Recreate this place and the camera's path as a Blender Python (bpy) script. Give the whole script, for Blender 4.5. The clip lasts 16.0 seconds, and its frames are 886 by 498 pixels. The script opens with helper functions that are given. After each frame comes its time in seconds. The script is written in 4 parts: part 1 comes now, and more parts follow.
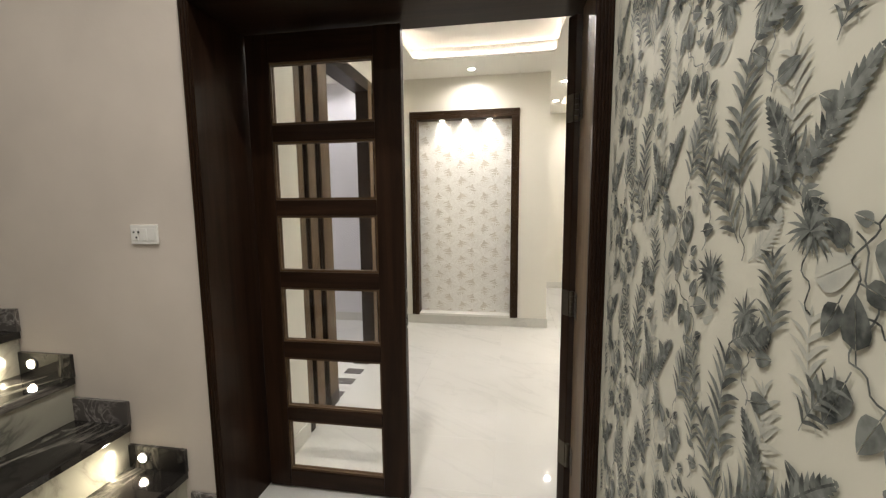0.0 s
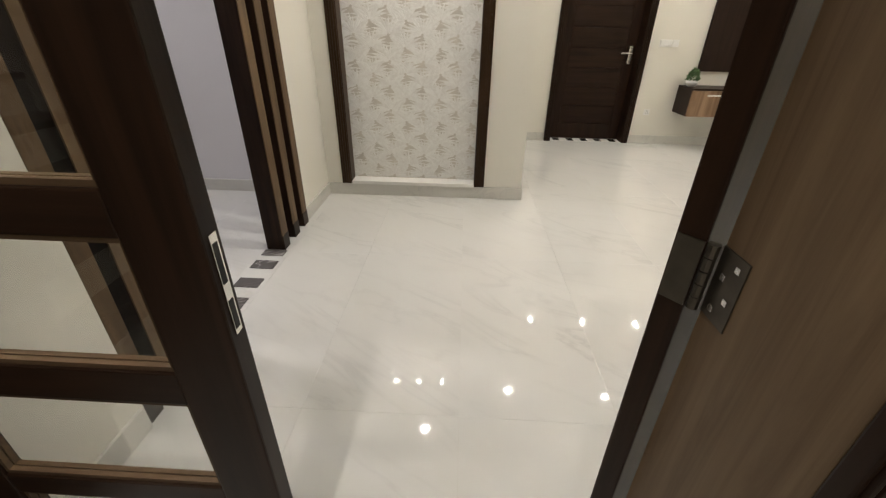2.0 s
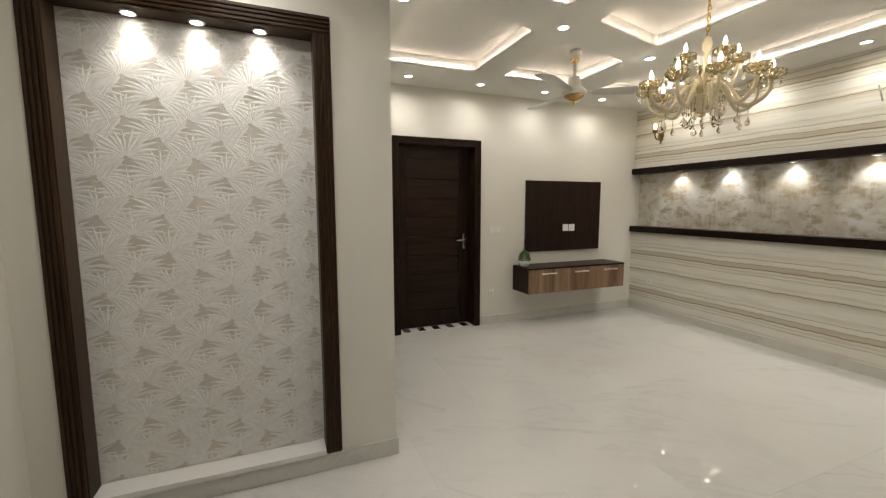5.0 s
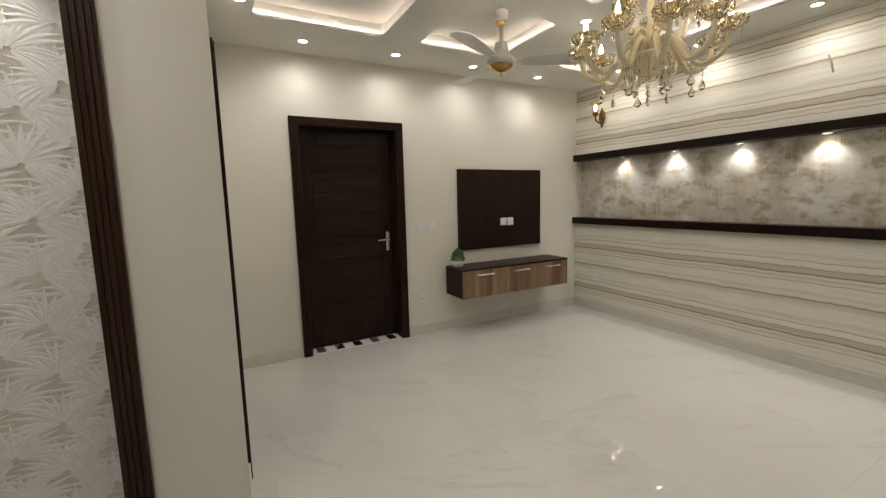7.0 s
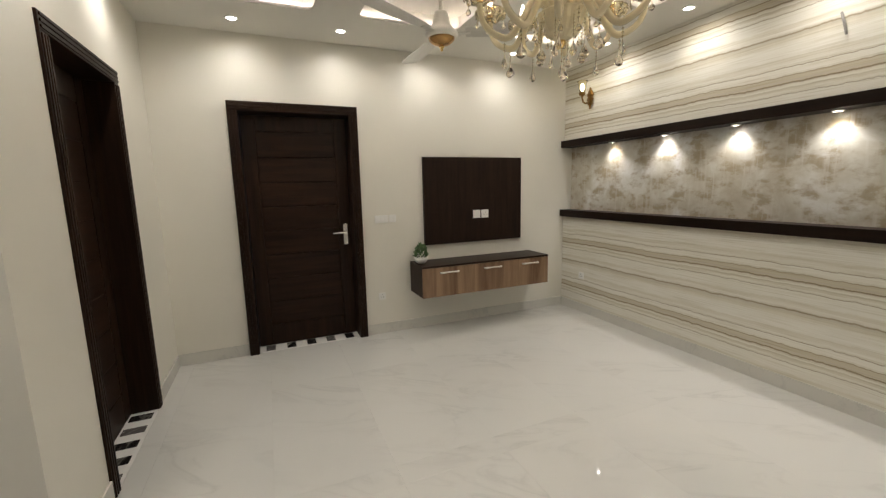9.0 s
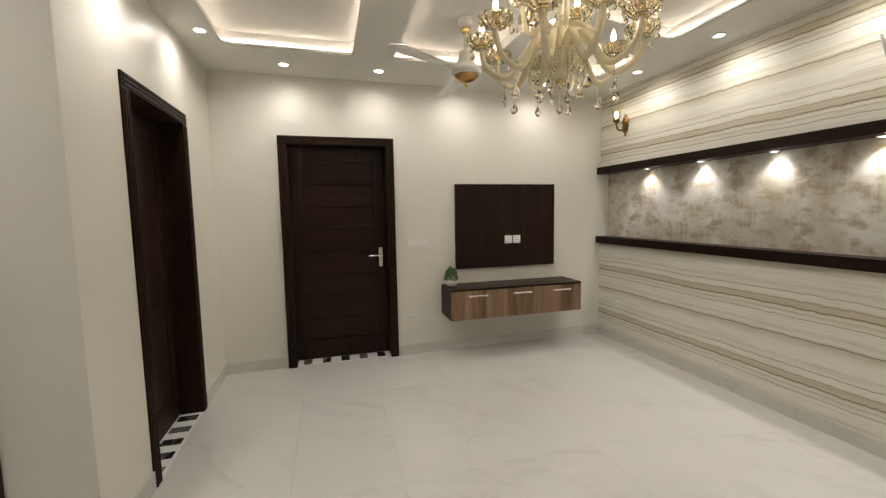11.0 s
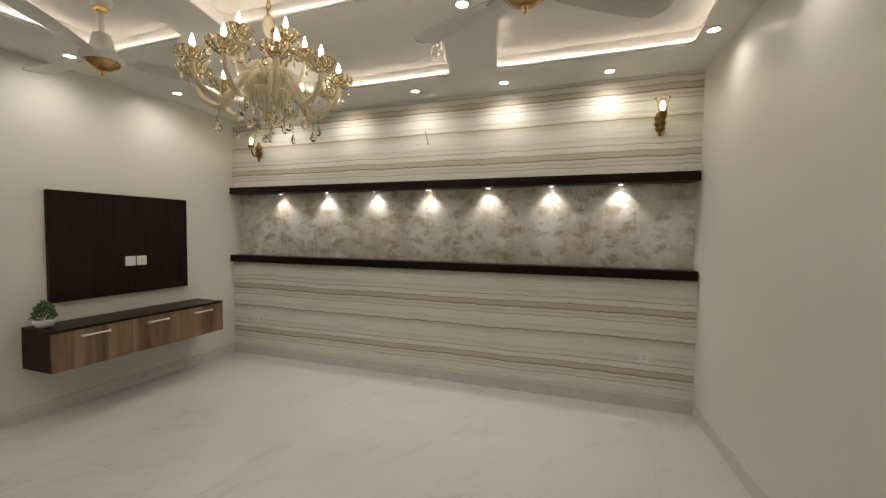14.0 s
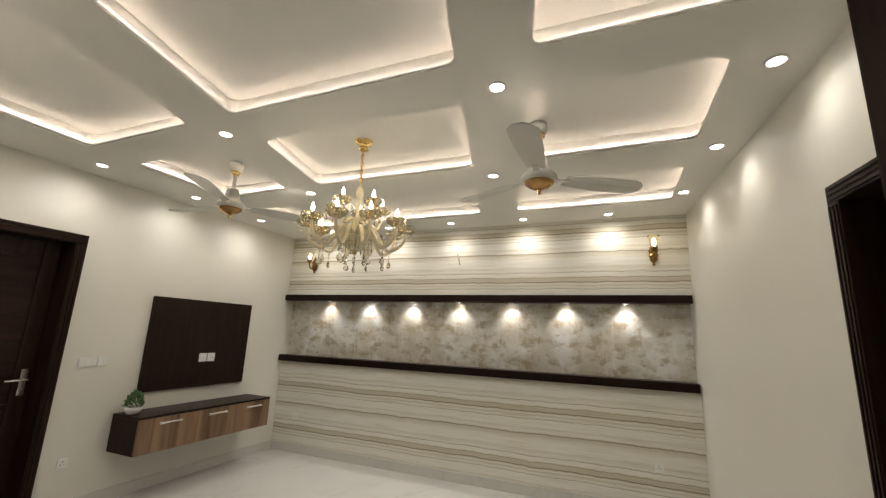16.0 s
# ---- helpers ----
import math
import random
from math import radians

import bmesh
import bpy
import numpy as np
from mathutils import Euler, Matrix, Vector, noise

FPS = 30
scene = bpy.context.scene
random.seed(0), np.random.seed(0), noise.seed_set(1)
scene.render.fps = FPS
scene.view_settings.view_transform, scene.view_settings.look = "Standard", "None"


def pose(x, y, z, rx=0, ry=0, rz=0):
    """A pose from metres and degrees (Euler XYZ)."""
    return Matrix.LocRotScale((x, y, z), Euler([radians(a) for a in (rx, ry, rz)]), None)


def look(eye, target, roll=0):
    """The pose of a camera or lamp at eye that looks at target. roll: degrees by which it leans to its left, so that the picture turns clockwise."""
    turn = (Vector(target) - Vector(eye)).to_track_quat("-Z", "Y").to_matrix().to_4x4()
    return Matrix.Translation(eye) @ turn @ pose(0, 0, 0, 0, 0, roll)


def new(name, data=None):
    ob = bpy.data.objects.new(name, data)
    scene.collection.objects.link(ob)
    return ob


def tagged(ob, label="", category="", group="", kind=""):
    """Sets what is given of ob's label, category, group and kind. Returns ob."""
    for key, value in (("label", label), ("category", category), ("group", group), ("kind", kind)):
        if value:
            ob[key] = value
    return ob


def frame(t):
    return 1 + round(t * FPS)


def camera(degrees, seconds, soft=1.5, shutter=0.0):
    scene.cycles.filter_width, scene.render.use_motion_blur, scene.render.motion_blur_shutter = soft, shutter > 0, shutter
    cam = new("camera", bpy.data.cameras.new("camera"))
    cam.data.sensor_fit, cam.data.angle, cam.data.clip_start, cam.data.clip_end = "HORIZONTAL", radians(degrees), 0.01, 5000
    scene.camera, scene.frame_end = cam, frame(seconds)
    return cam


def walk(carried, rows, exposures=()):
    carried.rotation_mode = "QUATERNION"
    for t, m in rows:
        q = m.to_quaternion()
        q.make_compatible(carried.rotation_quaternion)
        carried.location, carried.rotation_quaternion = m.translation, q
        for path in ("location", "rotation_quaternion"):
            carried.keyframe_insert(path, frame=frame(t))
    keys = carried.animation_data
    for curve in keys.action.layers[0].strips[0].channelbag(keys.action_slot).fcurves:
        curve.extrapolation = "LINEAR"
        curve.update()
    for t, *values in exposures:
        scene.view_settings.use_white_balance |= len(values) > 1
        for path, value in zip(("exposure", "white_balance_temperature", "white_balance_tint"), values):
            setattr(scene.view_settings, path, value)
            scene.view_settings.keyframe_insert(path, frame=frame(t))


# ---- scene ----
cam = camera(95.1, 16.0, soft=1.3)
PATH = [
    (0, (0.576, 0.521, 1.408), (0.253, 2.481, 1.175), -0.5),
    (0.5, (0.575, 0.823, 1.385), (0.412, 2.779, 1.003), 0.2),
    (1, (0.492, 1.17, 1.366), (0.407, 3.099, 0.845), -0.3),
    (1.5, (0.48, 1.481, 1.322), (0.448, 3.363, 0.644), -0.8),
    (2, (0.479, 1.753, 1.285), (0.403, 3.506, 0.324), 1.0),
    (2.5, (0.48, 1.973, 1.259), (0.452, 3.809, 0.467), 0.2),
    (3, (0.437, 2.202, 1.364), (0.461, 4.144, 0.888), -1.3),
    (3.5, (0.445, 2.382, 1.413), (0.425, 4.374, 1.227), -0.2),
    (4, (0.426, 2.532, 1.442), (0.459, 4.527, 1.307), 0.1),
    (4.5, (0.378, 2.706, 1.467), (0.769, 4.662, 1.313), -0.4),
    (5, (0.406, 2.84, 1.461), (1.144, 4.687, 1.244), -0.1),
    (7.5, (1.169, 3.338, 1.448), (2.113, 5.083, 1.192), -1.6),
    (8, (1.373, 3.301, 1.47), (2.287, 5.055, 1.173), -2.7),
    (8.5, (1.634, 3.303, 1.459), (2.486, 5.083, 1.137), -2.1),
    (11, (1.956, 3.098, 1.478), (2.497, 5.015, 1.294), -1.0),
    (11.5, (1.935, 3.128, 1.474), (2.952, 4.841, 1.302), 0.3),
    (12, (1.868, 3.13, 1.463), (3.351, 4.463, 1.321), 1.0),
    (12.5, (1.798, 3.133, 1.469), (3.538, 4.11, 1.333), 1.9),
    (13, (1.674, 3.105, 1.459), (3.514, 3.879, 1.339), 1.7),
    (13.5, (1.503, 3.108, 1.444), (3.351, 3.865, 1.334), 1.4),
    (14, (1.318, 3.202, 1.458), (3.199, 3.875, 1.372), 0.5),
    (14.5, (1.18, 3.239, 1.452), (3.088, 3.83, 1.352), -0.3),
    (15, (1.052, 3.186, 1.457), (2.951, 3.812, 1.422), 1.1),
    (15.5, (0.88, 3.108, 1.486), (2.732, 3.854, 1.593), 1.9),
    (16, (0.647, 3.104, 1.511), (2.456, 3.85, 1.92), 2.3),
]
# exposure of the walk's start is brighter, as the lens opens in the dim hall
walk(cam, [(t, look(eye, target, roll)) for t, eye, target, roll in PATH],
     exposures=[(0.0, 1.14), (0.4, 1.26), (0.9, 1.18), (1.5, 0.80), (2.0, 0.74), (2.5, 0.76), (3.0, 0.50), (3.5, 0.27), (4.5, 0.26), (5.0, 0.08), (8.0, -0.06), (8.5, 0.05), (11.0, 0.12), (12.0, 0.14), (12.5, -0.26), (13.5, -0.28), (14.5, -0.28), (15.5, -0.36), (16.0, 0.0)])

# ---- key numbers of the plan ----
CEIL = 2.74          # underside of the ceiling
TOP = 2.86           # inside of the lit recesses
XW, XE = -0.66, 5.02  # lobby's west wall, striped east wall
YS, YH = 2.34, 1.96   # south wall: room face, hall face
YN, YNI, XP = 7.175, 5.04, 0.985  # north wall, niche wall, side of the pier
SPOT, COVE, BULB = 11.5, 54.0, 34.0

world = bpy.data.worlds.new("world")
scene.world = world
world.use_nodes = True
world.node_tree.nodes["Background"].inputs[0].default_value = (0.8, 0.85, 1.0, 1)
world.node_tree.nodes["Background"].inputs[1].default_value = 0.02


# ---- materials ----
def mat(name, color, rough=0.5, metal=0.0, spec=0.5, coat=0.0, vary=0.08, scale=3.0, bump=0.02, fine=80.0, emit=0.0):
    m = bpy.data.materials.new(name)
    m.use_nodes = True
    nt = m.node_tree
    b = nt.nodes["Principled BSDF"]
    b.inputs["Roughness"].default_value = rough
    b.inputs["Metallic"].default_value = metal
    b.inputs["Specular IOR Level"].default_value = spec
    b.inputs["Coat Weight"].default_value = coat
    b.inputs["Coat Roughness"].default_value = 0.12
    if emit:
        b.inputs["Emission Color"].default_value = (*color, 1)
        b.inputs["Emission Strength"].default_value = emit
        b.inputs["Base Color"].default_value = (*color, 1)
        return m
    tc = nt.nodes.new("ShaderNodeTexCoord")
    n1 = nt.nodes.new("ShaderNodeTexNoise")
    n1.inputs["Scale"].default_value, n1.inputs["Detail"].default_value = scale, 5
    n2 = nt.nodes.new("ShaderNodeTexNoise")
    n2.inputs["Scale"].default_value, n2.inputs["Detail"].default_value = fine, 3
    nt.links.new(tc.outputs["Object"], n1.inputs["Vector"])
    nt.links.new(tc.outputs["Object"], n2.inputs["Vector"])
    r = nt.nodes.new("ShaderNodeValToRGB")
    r.color_ramp.elements[0].position, r.color_ramp.elements[1].position = 0.3, 0.7
    r.color_ramp.elements[0].color = (*[c * (1 - vary) for c in color], 1)
    r.color_ramp.elements[1].color = (*[min(1, c * (1 + vary)) for c in color], 1)
    nt.links.new(n1.outputs["Fac"], r.inputs["Fac"])
    nt.links.new(r.outputs["Color"], b.inputs["Base Color"])
    if bump:
        bp = nt.nodes.new("ShaderNodeBump")
        bp.inputs["Strength"].default_value, bp.inputs["Distance"].default_value = bump, 0.01
        nt.links.new(n2.outputs["Fac"], bp.inputs["Height"])
        nt.links.new(bp.outputs["Normal"], b.inputs["Normal"])
    return m


def node(nt, kind, **values):
    n = nt.nodes.new(kind)
    for key, value in values.items():
        n.inputs[key].default_value = value
    return n


def ramp(nt, stops, mode="LINEAR"):
    r = nt.nodes.new("ShaderNodeValToRGB")
    r.color_ramp.interpolation = mode
    while len(r.color_ramp.elements) < len(stops):
        r.color_ramp.elements.new(0.5)
    for e, (p, c) in zip(r.color_ramp.elements, stops):
        e.position, e.color = p, (*c, 1)
    return r


def wood(name, dark, light, along="Z", rough=0.4, size=1.0, coat=0.03):
    """Stained wood with grain that runs along one axis."""
    m = bpy.data.materials.new(name)
    m.use_nodes = True
    nt = m.node_tree
    b = nt.nodes["Principled BSDF"]
    tc = nt.nodes.new("ShaderNodeTexCoord")
    info = nt.nodes.new("ShaderNodeObjectInfo")
    add = nt.nodes.new("ShaderNodeVectorMath")
    nt.links.new(tc.outputs["Object"], add.inputs[0])
    shift = node(nt, "ShaderNodeMath")
    shift.operation = "MULTIPLY"
    shift.inputs[1].default_value = 7.0
    nt.links.new(info.outputs["Random"], shift.inputs[0])
    nt.links.new(shift.outputs[0], add.inputs[1])
    mp = nt.nodes.new("ShaderNodeMapping")
    s = [14 * size] * 3
    s["XYZ".index(along)] = 0.9 * size
    mp.inputs["Scale"].default_value = s
    nt.links.new(add.outputs[0], mp.inputs["Vector"])
    n1 = node(nt, "ShaderNodeTexNoise", Scale=1.6, Detail=7.0, Roughness=0.62, Distortion=0.6)
    nt.links.new(mp.outputs[0], n1.inputs["Vector"])
    r = ramp(nt, [(0.3, dark), (0.52, [(a + c) / 2 for a, c in zip(dark, light)]), (0.72, light)])
    nt.links.new(n1.outputs["Fac"], r.inputs["Fac"])
    nt.links.new(r.outputs["Color"], b.inputs["Base Color"])
    bp = node(nt, "ShaderNodeBump", Strength=0.12, Distance=0.003)
    nt.links.new(n1.outputs["Fac"], bp.inputs["Height"])
    nt.links.new(bp.outputs["Normal"], b.inputs["Normal"])
    b.inputs["Roughness"].default_value = rough
    b.inputs["Specular IOR Level"].default_value = 0.13
    b.inputs["Coat Weight"].default_value = coat
    b.inputs["Coat Roughness"].default_value = 0.2
    return m


def marble(name, base, vein, rough, scale=1.0, amount=0.5, angle=35, per_piece=True, coat=0.0, wide=1.0):
    """Polished stone with soft clouds and thin slanting veins."""
    m = bpy.data.materials.new(name)
    m.use_nodes = True
    nt = m.node_tree
    b = nt.nodes["Principled BSDF"]
    geo = nt.nodes.new("ShaderNodeNewGeometry")
    info = nt.nodes.new("ShaderNodeObjectInfo")
    add = nt.nodes.new("ShaderNodeVectorMath")
    nt.links.new(geo.outputs["Position"], add.inputs[0])
    mul = node(nt, "ShaderNodeMath")
    mul.operation = "MULTIPLY"
    mul.inputs[1].default_value = 13.0 if per_piece else 0.0
    nt.links.new(info.outputs["Random"], mul.inputs[0])
    nt.links.new(mul.outputs[0], add.inputs[1])
    mp = nt.nodes.new("ShaderNodeMapping")
    mp.inputs["Scale"].default_value = (0.55 * scale, 2.0 * scale, 1.2 * scale)
    spin = nt.nodes.new("ShaderNodeMapping")
    spin.inputs["Rotation"].default_value = (0, 0, radians(-angle))
    nt.links.new(add.outputs[0], spin.inputs["Vector"])
    nt.links.new(spin.outputs[0], mp.inputs["Vector"])
    n1 = node(nt, "ShaderNodeTexNoise", Scale=1.4, Detail=6.0, Roughness=0.55, Distortion=1.2)
    n2 = node(nt, "ShaderNodeTexNoise", Scale=0.9, Detail=4.0, Roughness=0.5)
    nt.links.new(mp.outputs[0], n1.inputs["Vector"])
    nt.links.new(mp.outputs[0], n2.inputs["Vector"])
    line = node(nt, "ShaderNodeMath")
    line.operation = "SUBTRACT"
    line.inputs[1].default_value = 0.5
    nt.links.new(n1.outputs["Fac"], line.inputs[0])
    ab = node(nt, "ShaderNodeMath")
    ab.operation = "ABSOLUTE"
    nt.links.new(line.outputs[0], ab.inputs[0])
    r = ramp(nt, [(0.0, (1, 1, 1)), (0.012 * wide, (0.55,) * 3), (0.05 * wide, (0, 0, 0))])
    nt.links.new(ab.outputs[0], r.inputs["Fac"])
    gate = ramp(nt, [(0.42, (0, 0, 0)), (0.66, (1, 1, 1))])
    nt.links.new(n2.outputs["Fac"], gate.inputs["Fac"])
    both = node(nt, "ShaderNodeMath")
    both.operation = "MULTIPLY"
    nt.links.new(r.outputs["Color"], both.inputs[0])
    nt.links.new(gate.outputs["Color"], both.inputs[1])
    both2 = node(nt, "ShaderNodeMath")
    both2.operation = "MULTIPLY"
    both2.inputs[1].default_value = amount
    nt.links.new(both.outputs[0], both2.inputs[0])
    cloud = nt.nodes.new("ShaderNodeMixRGB")
    cloud.inputs[1].default_value = (*base, 1)
    cloud.inputs[2].default_value = (*[c * 0.93 for c in base], 1)
    nt.links.new(n2.outputs["Fac"], cloud.inputs[0])
    mix = nt.nodes.new("ShaderNodeMixRGB")
    nt.links.new(both2.outputs[0], mix.inputs[0])
    nt.links.new(cloud.outputs[0], mix.inputs[1])
    mix.inputs[2].default_value = (*vein, 1)
    nt.links.new(mix.outputs[0], b.inputs["Base Color"])
    b.inputs["Roughness"].default_value = rough
    b.inputs["Coat Weight"].default_value = coat
    b.inputs["Coat Roughness"].default_value = 0.03
    return m


def stripes(name, start):
    """Wallpaper hung sideways: bands and thin wavy lines that repeat in height."""
    m = bpy.data.materials.new(name)
    m.use_nodes = True
    nt = m.node_tree
    b = nt.nodes["Principled BSDF"]
    geo = nt.nodes.new("ShaderNodeNewGeometry")
    sep = nt.nodes.new("ShaderNodeSeparateXYZ")
    nt.links.new(geo.outputs["Position"], sep.inputs[0])
    slow = nt.nodes.new("ShaderNodeMapping")
    slow.inputs["Scale"].default_value = (0.2, 1.1, 0.9)
    nt.links.new(geo.outputs["Position"], slow.inputs[0])
    n1 = node(nt, "ShaderNodeTexNoise", Scale=1.6, Detail=6.0, Roughness=0.55)
    nt.links.new(slow.outputs[0], n1.inputs["Vector"])
    wob = node(nt, "ShaderNodeMath")
    wob.operation = "MULTIPLY_ADD"
    wob.inputs[1].default_value, wob.inputs[2].default_value = 0.045, -0.033
    nt.links.new(n1.outputs["Fac"], wob.inputs[0])
    z = node(nt, "ShaderNodeMath")
    z.operation = "ADD"
    nt.links.new(sep.outputs["Z"], z.inputs[0])
    nt.links.new(wob.outputs[0], z.inputs[1])
    jag = nt.nodes.new("ShaderNodeMapping")
    jag.inputs["Scale"].default_value = (1, 16, 5)
    nt.links.new(geo.outputs["Position"], jag.inputs[0])
    n3 = node(nt, "ShaderNodeTexNoise", Scale=1.0, Detail=4.0, Roughness=0.6)
    nt.links.new(jag.outputs[0], n3.inputs["Vector"])
    small = node(nt, "ShaderNodeMath")
    small.operation = "MULTIPLY_ADD"
    small.inputs[1].default_value = 0.022
    nt.links.new(n3.outputs["Fac"], small.inputs[0])
    nt.links.new(z.outputs[0], small.inputs[2])
    per = node(nt, "ShaderNodeMath")
    per.operation = "MULTIPLY_ADD"
    per.inputs[1].default_value, per.inputs[2].default_value = 1 / STRIPE_PERIOD, -start / STRIPE_PERIOD + 6
    nt.links.new(small.outputs[0], per.inputs[0])
    fr = node(nt, "ShaderNodeMath")
    fr.operation = "FRACT"
    nt.links.new(per.outputs[0], fr.inputs[0])
    cream, sand, tan, brown, grey = (0.78, 0.755, 0.68), (0.68, 0.64, 0.535), (0.585, 0.525, 0.40), (0.26, 0.205, 0.125), (0.58, 0.535, 0.43)
    r = ramp(nt, [(0.0, brown), (0.008, brown), (0.014, tan), (0.040, grey), (0.050, tan), (0.088, tan), (0.096, brown), (0.104, sand), (0.13, cream), (0.193, cream), (0.199, brown), (0.206, sand), (0.235, cream), (0.30, sand), (0.33, cream),
                  (0.47, cream), (0.53, sand), (0.585, grey), (0.600, brown), (0.616, sand), (0.645, cream), (0.70, sand), (0.73, cream), (0.86, cream), (0.866, brown), (0.873, sand), (0.90, cream), (0.92, sand), (0.945, grey), (0.955, cream), (0.985, sand), (1.0, brown)])
    nt.links.new(fr.outputs[0], r.inputs["Fac"])
    fine = nt.nodes.new("ShaderNodeMapping")
    fine.inputs["Scale"].default_value = (1, 1.3, 62)
    nt.links.new(geo.outputs["Position"], fine.inputs[0])
    n2 = node(nt, "ShaderNodeTexNoise", Scale=2.0, Detail=4.0)
    nt.links.new(fine.outputs[0], n2.inputs["Vector"])
    streak = ramp(nt, [(0.30, (0.80, 0.775, 0.71)), (0.44, (0.93, 0.92, 0.89)), (0.60, (1, 1, 1))])
    nt.links.new(n2.outputs["Fac"], streak.inputs["Fac"])
    mul = nt.nodes.new("ShaderNodeMixRGB")
    mul.blend_type = "MULTIPLY"
    mul.inputs[0].default_value = 1
    nt.links.new(r.outputs["Color"], mul.inputs[1])
    nt.links.new(streak.outputs["Color"], mul.inputs[2])
    nt.links.new(mul.outputs[0], b.inputs["Base Color"])
    b.inputs["Roughness"].default_value = 0.6
    bp = node(nt, "ShaderNodeBump", Strength=0.08, Distance=0.002)
    nt.links.new(n2.outputs["Fac"], bp.inputs["Height"])
    nt.links.new(bp.outputs["Normal"], b.inputs["Normal"])
    return m


def mottled():
    """Blotched beige paper of the long recess: worn clouds and leaf-sized tan patches."""
    m = bpy.data.materials.new("mottled_paper")
    m.use_nodes = True
    nt = m.node_tree
    b = nt.nodes["Principled BSDF"]
    geo = nt.nodes.new("ShaderNodeNewGeometry")
    n1 = node(nt, "ShaderNodeTexNoise", Scale=4.0, Detail=5.0, Roughness=0.6, Distortion=0.4)
    nt.links.new(geo.outputs["Position"], n1.inputs["Vector"])
    n2 = node(nt, "ShaderNodeTexNoise", Scale=8.0, Detail=6.0, Roughness=0.62, Distortion=0.1)
    wide = nt.nodes.new("ShaderNodeMapping")
    wide.inputs["Scale"].default_value = (1, 0.72, 1.15)
    nt.links.new(geo.outputs["Position"], wide.inputs[0])
    nt.links.new(wide.outputs[0], n2.inputs["Vector"])
    drip = nt.nodes.new("ShaderNodeMapping")
    drip.inputs["Scale"].default_value = (1, 34, 3)
    nt.links.new(geo.outputs["Position"], drip.inputs[0])
    n3 = node(nt, "ShaderNodeTexNoise", Scale=1.2, Detail=4.0)
    nt.links.new(drip.outputs[0], n3.inputs["Vector"])
    base = ramp(nt, [(0.35, (0.70, 0.69, 0.655)), (0.5, (0.58, 0.55, 0.475)), (0.66, (0.47, 0.42, 0.33))])
    nt.links.new(n1.outputs["Fac"], base.inputs["Fac"])
    blot = ramp(nt, [(0.48, (0, 0, 0)), (0.555, (0.45, 0.45, 0.45)), (0.585, (0.75, 0.75, 0.75)), (0.70, (1, 1, 1))])
    nt.links.new(n2.outputs["Fac"], blot.inputs["Fac"])
    mix = nt.nodes.new("ShaderNodeMixRGB")
    nt.links.new(blot.outputs["Color"], mix.inputs[0])
    nt.links.new(base.outputs["Color"], mix.inputs[1])
    mix.inputs[2].default_value = (0.355, 0.28, 0.175, 1)
    run = ramp(nt, [(0.55, (0, 0, 0)), (0.70, (0.55, 0.55, 0.55))])
    nt.links.new(n3.outputs["Fac"], run.inputs["Fac"])
    mix2 = nt.nodes.new("ShaderNodeMixRGB")
    nt.links.new(run.outputs["Color"], mix2.inputs[0])
    nt.links.new(mix.outputs[0], mix2.inputs[1])
    mix2.inputs[2].default_value = (0.62, 0.59, 0.53, 1)
    nt.links.new(mix2.outputs[0], b.inputs["Base Color"])
    b.inputs["Roughness"].default_value = 0.45
    bp = node(nt, "ShaderNodeBump", Strength=0.15, Distance=0.003)
    nt.links.new(n2.outputs["Fac"], bp.inputs["Height"])
    nt.links.new(bp.outputs["Normal"], b.inputs["Normal"])
    return m


def printed(name, dark, light, rough=0.6):
    """Ink of a printed paper: every leaf its own tone, with soft washes inside."""
    m = bpy.data.materials.new(name)
    m.use_nodes = True
    nt = m.node_tree
    b = nt.nodes["Principled BSDF"]
    geo = nt.nodes.new("ShaderNodeNewGeometry")
    n1 = node(nt, "ShaderNodeTexNoise", Scale=55.0, Detail=4.0)
    nt.links.new(geo.outputs["Position"], n1.inputs["Vector"])
    add = node(nt, "ShaderNodeMath")
    add.operation = "MULTIPLY_ADD"
    add.inputs[1].default_value = 0.38
    nt.links.new(geo.outputs["Random Per Island"], add.inputs[0])
    half = node(nt, "ShaderNodeMath")
    half.operation = "MULTIPLY"
    half.inputs[1].default_value = 1.1
    nt.links.new(n1.outputs["Fac"], half.inputs[0])
    nt.links.new(half.outputs[0], add.inputs[2])
    r = ramp(nt, [(0.45, dark), (0.98, light)])
    nt.links.new(add.outputs[0], r.inputs["Fac"])
    nt.links.new(r.outputs["Color"], b.inputs["Base Color"])
    b.inputs["Roughness"].default_value = rough
    return m


def glassy(name, color, rough=0.02, ior=1.45, through_light=1.0):
    m = bpy.data.materials.new(name)
    m.use_nodes = True
    b = m.node_tree.nodes["Principled BSDF"]
    b.inputs["Base Color"].default_value = (*color, 1)
    b.inputs["Roughness"].default_value = rough
    b.inputs["Transmission Weight"].default_value = through_light
    b.inputs["IOR"].default_value = ior
    return m


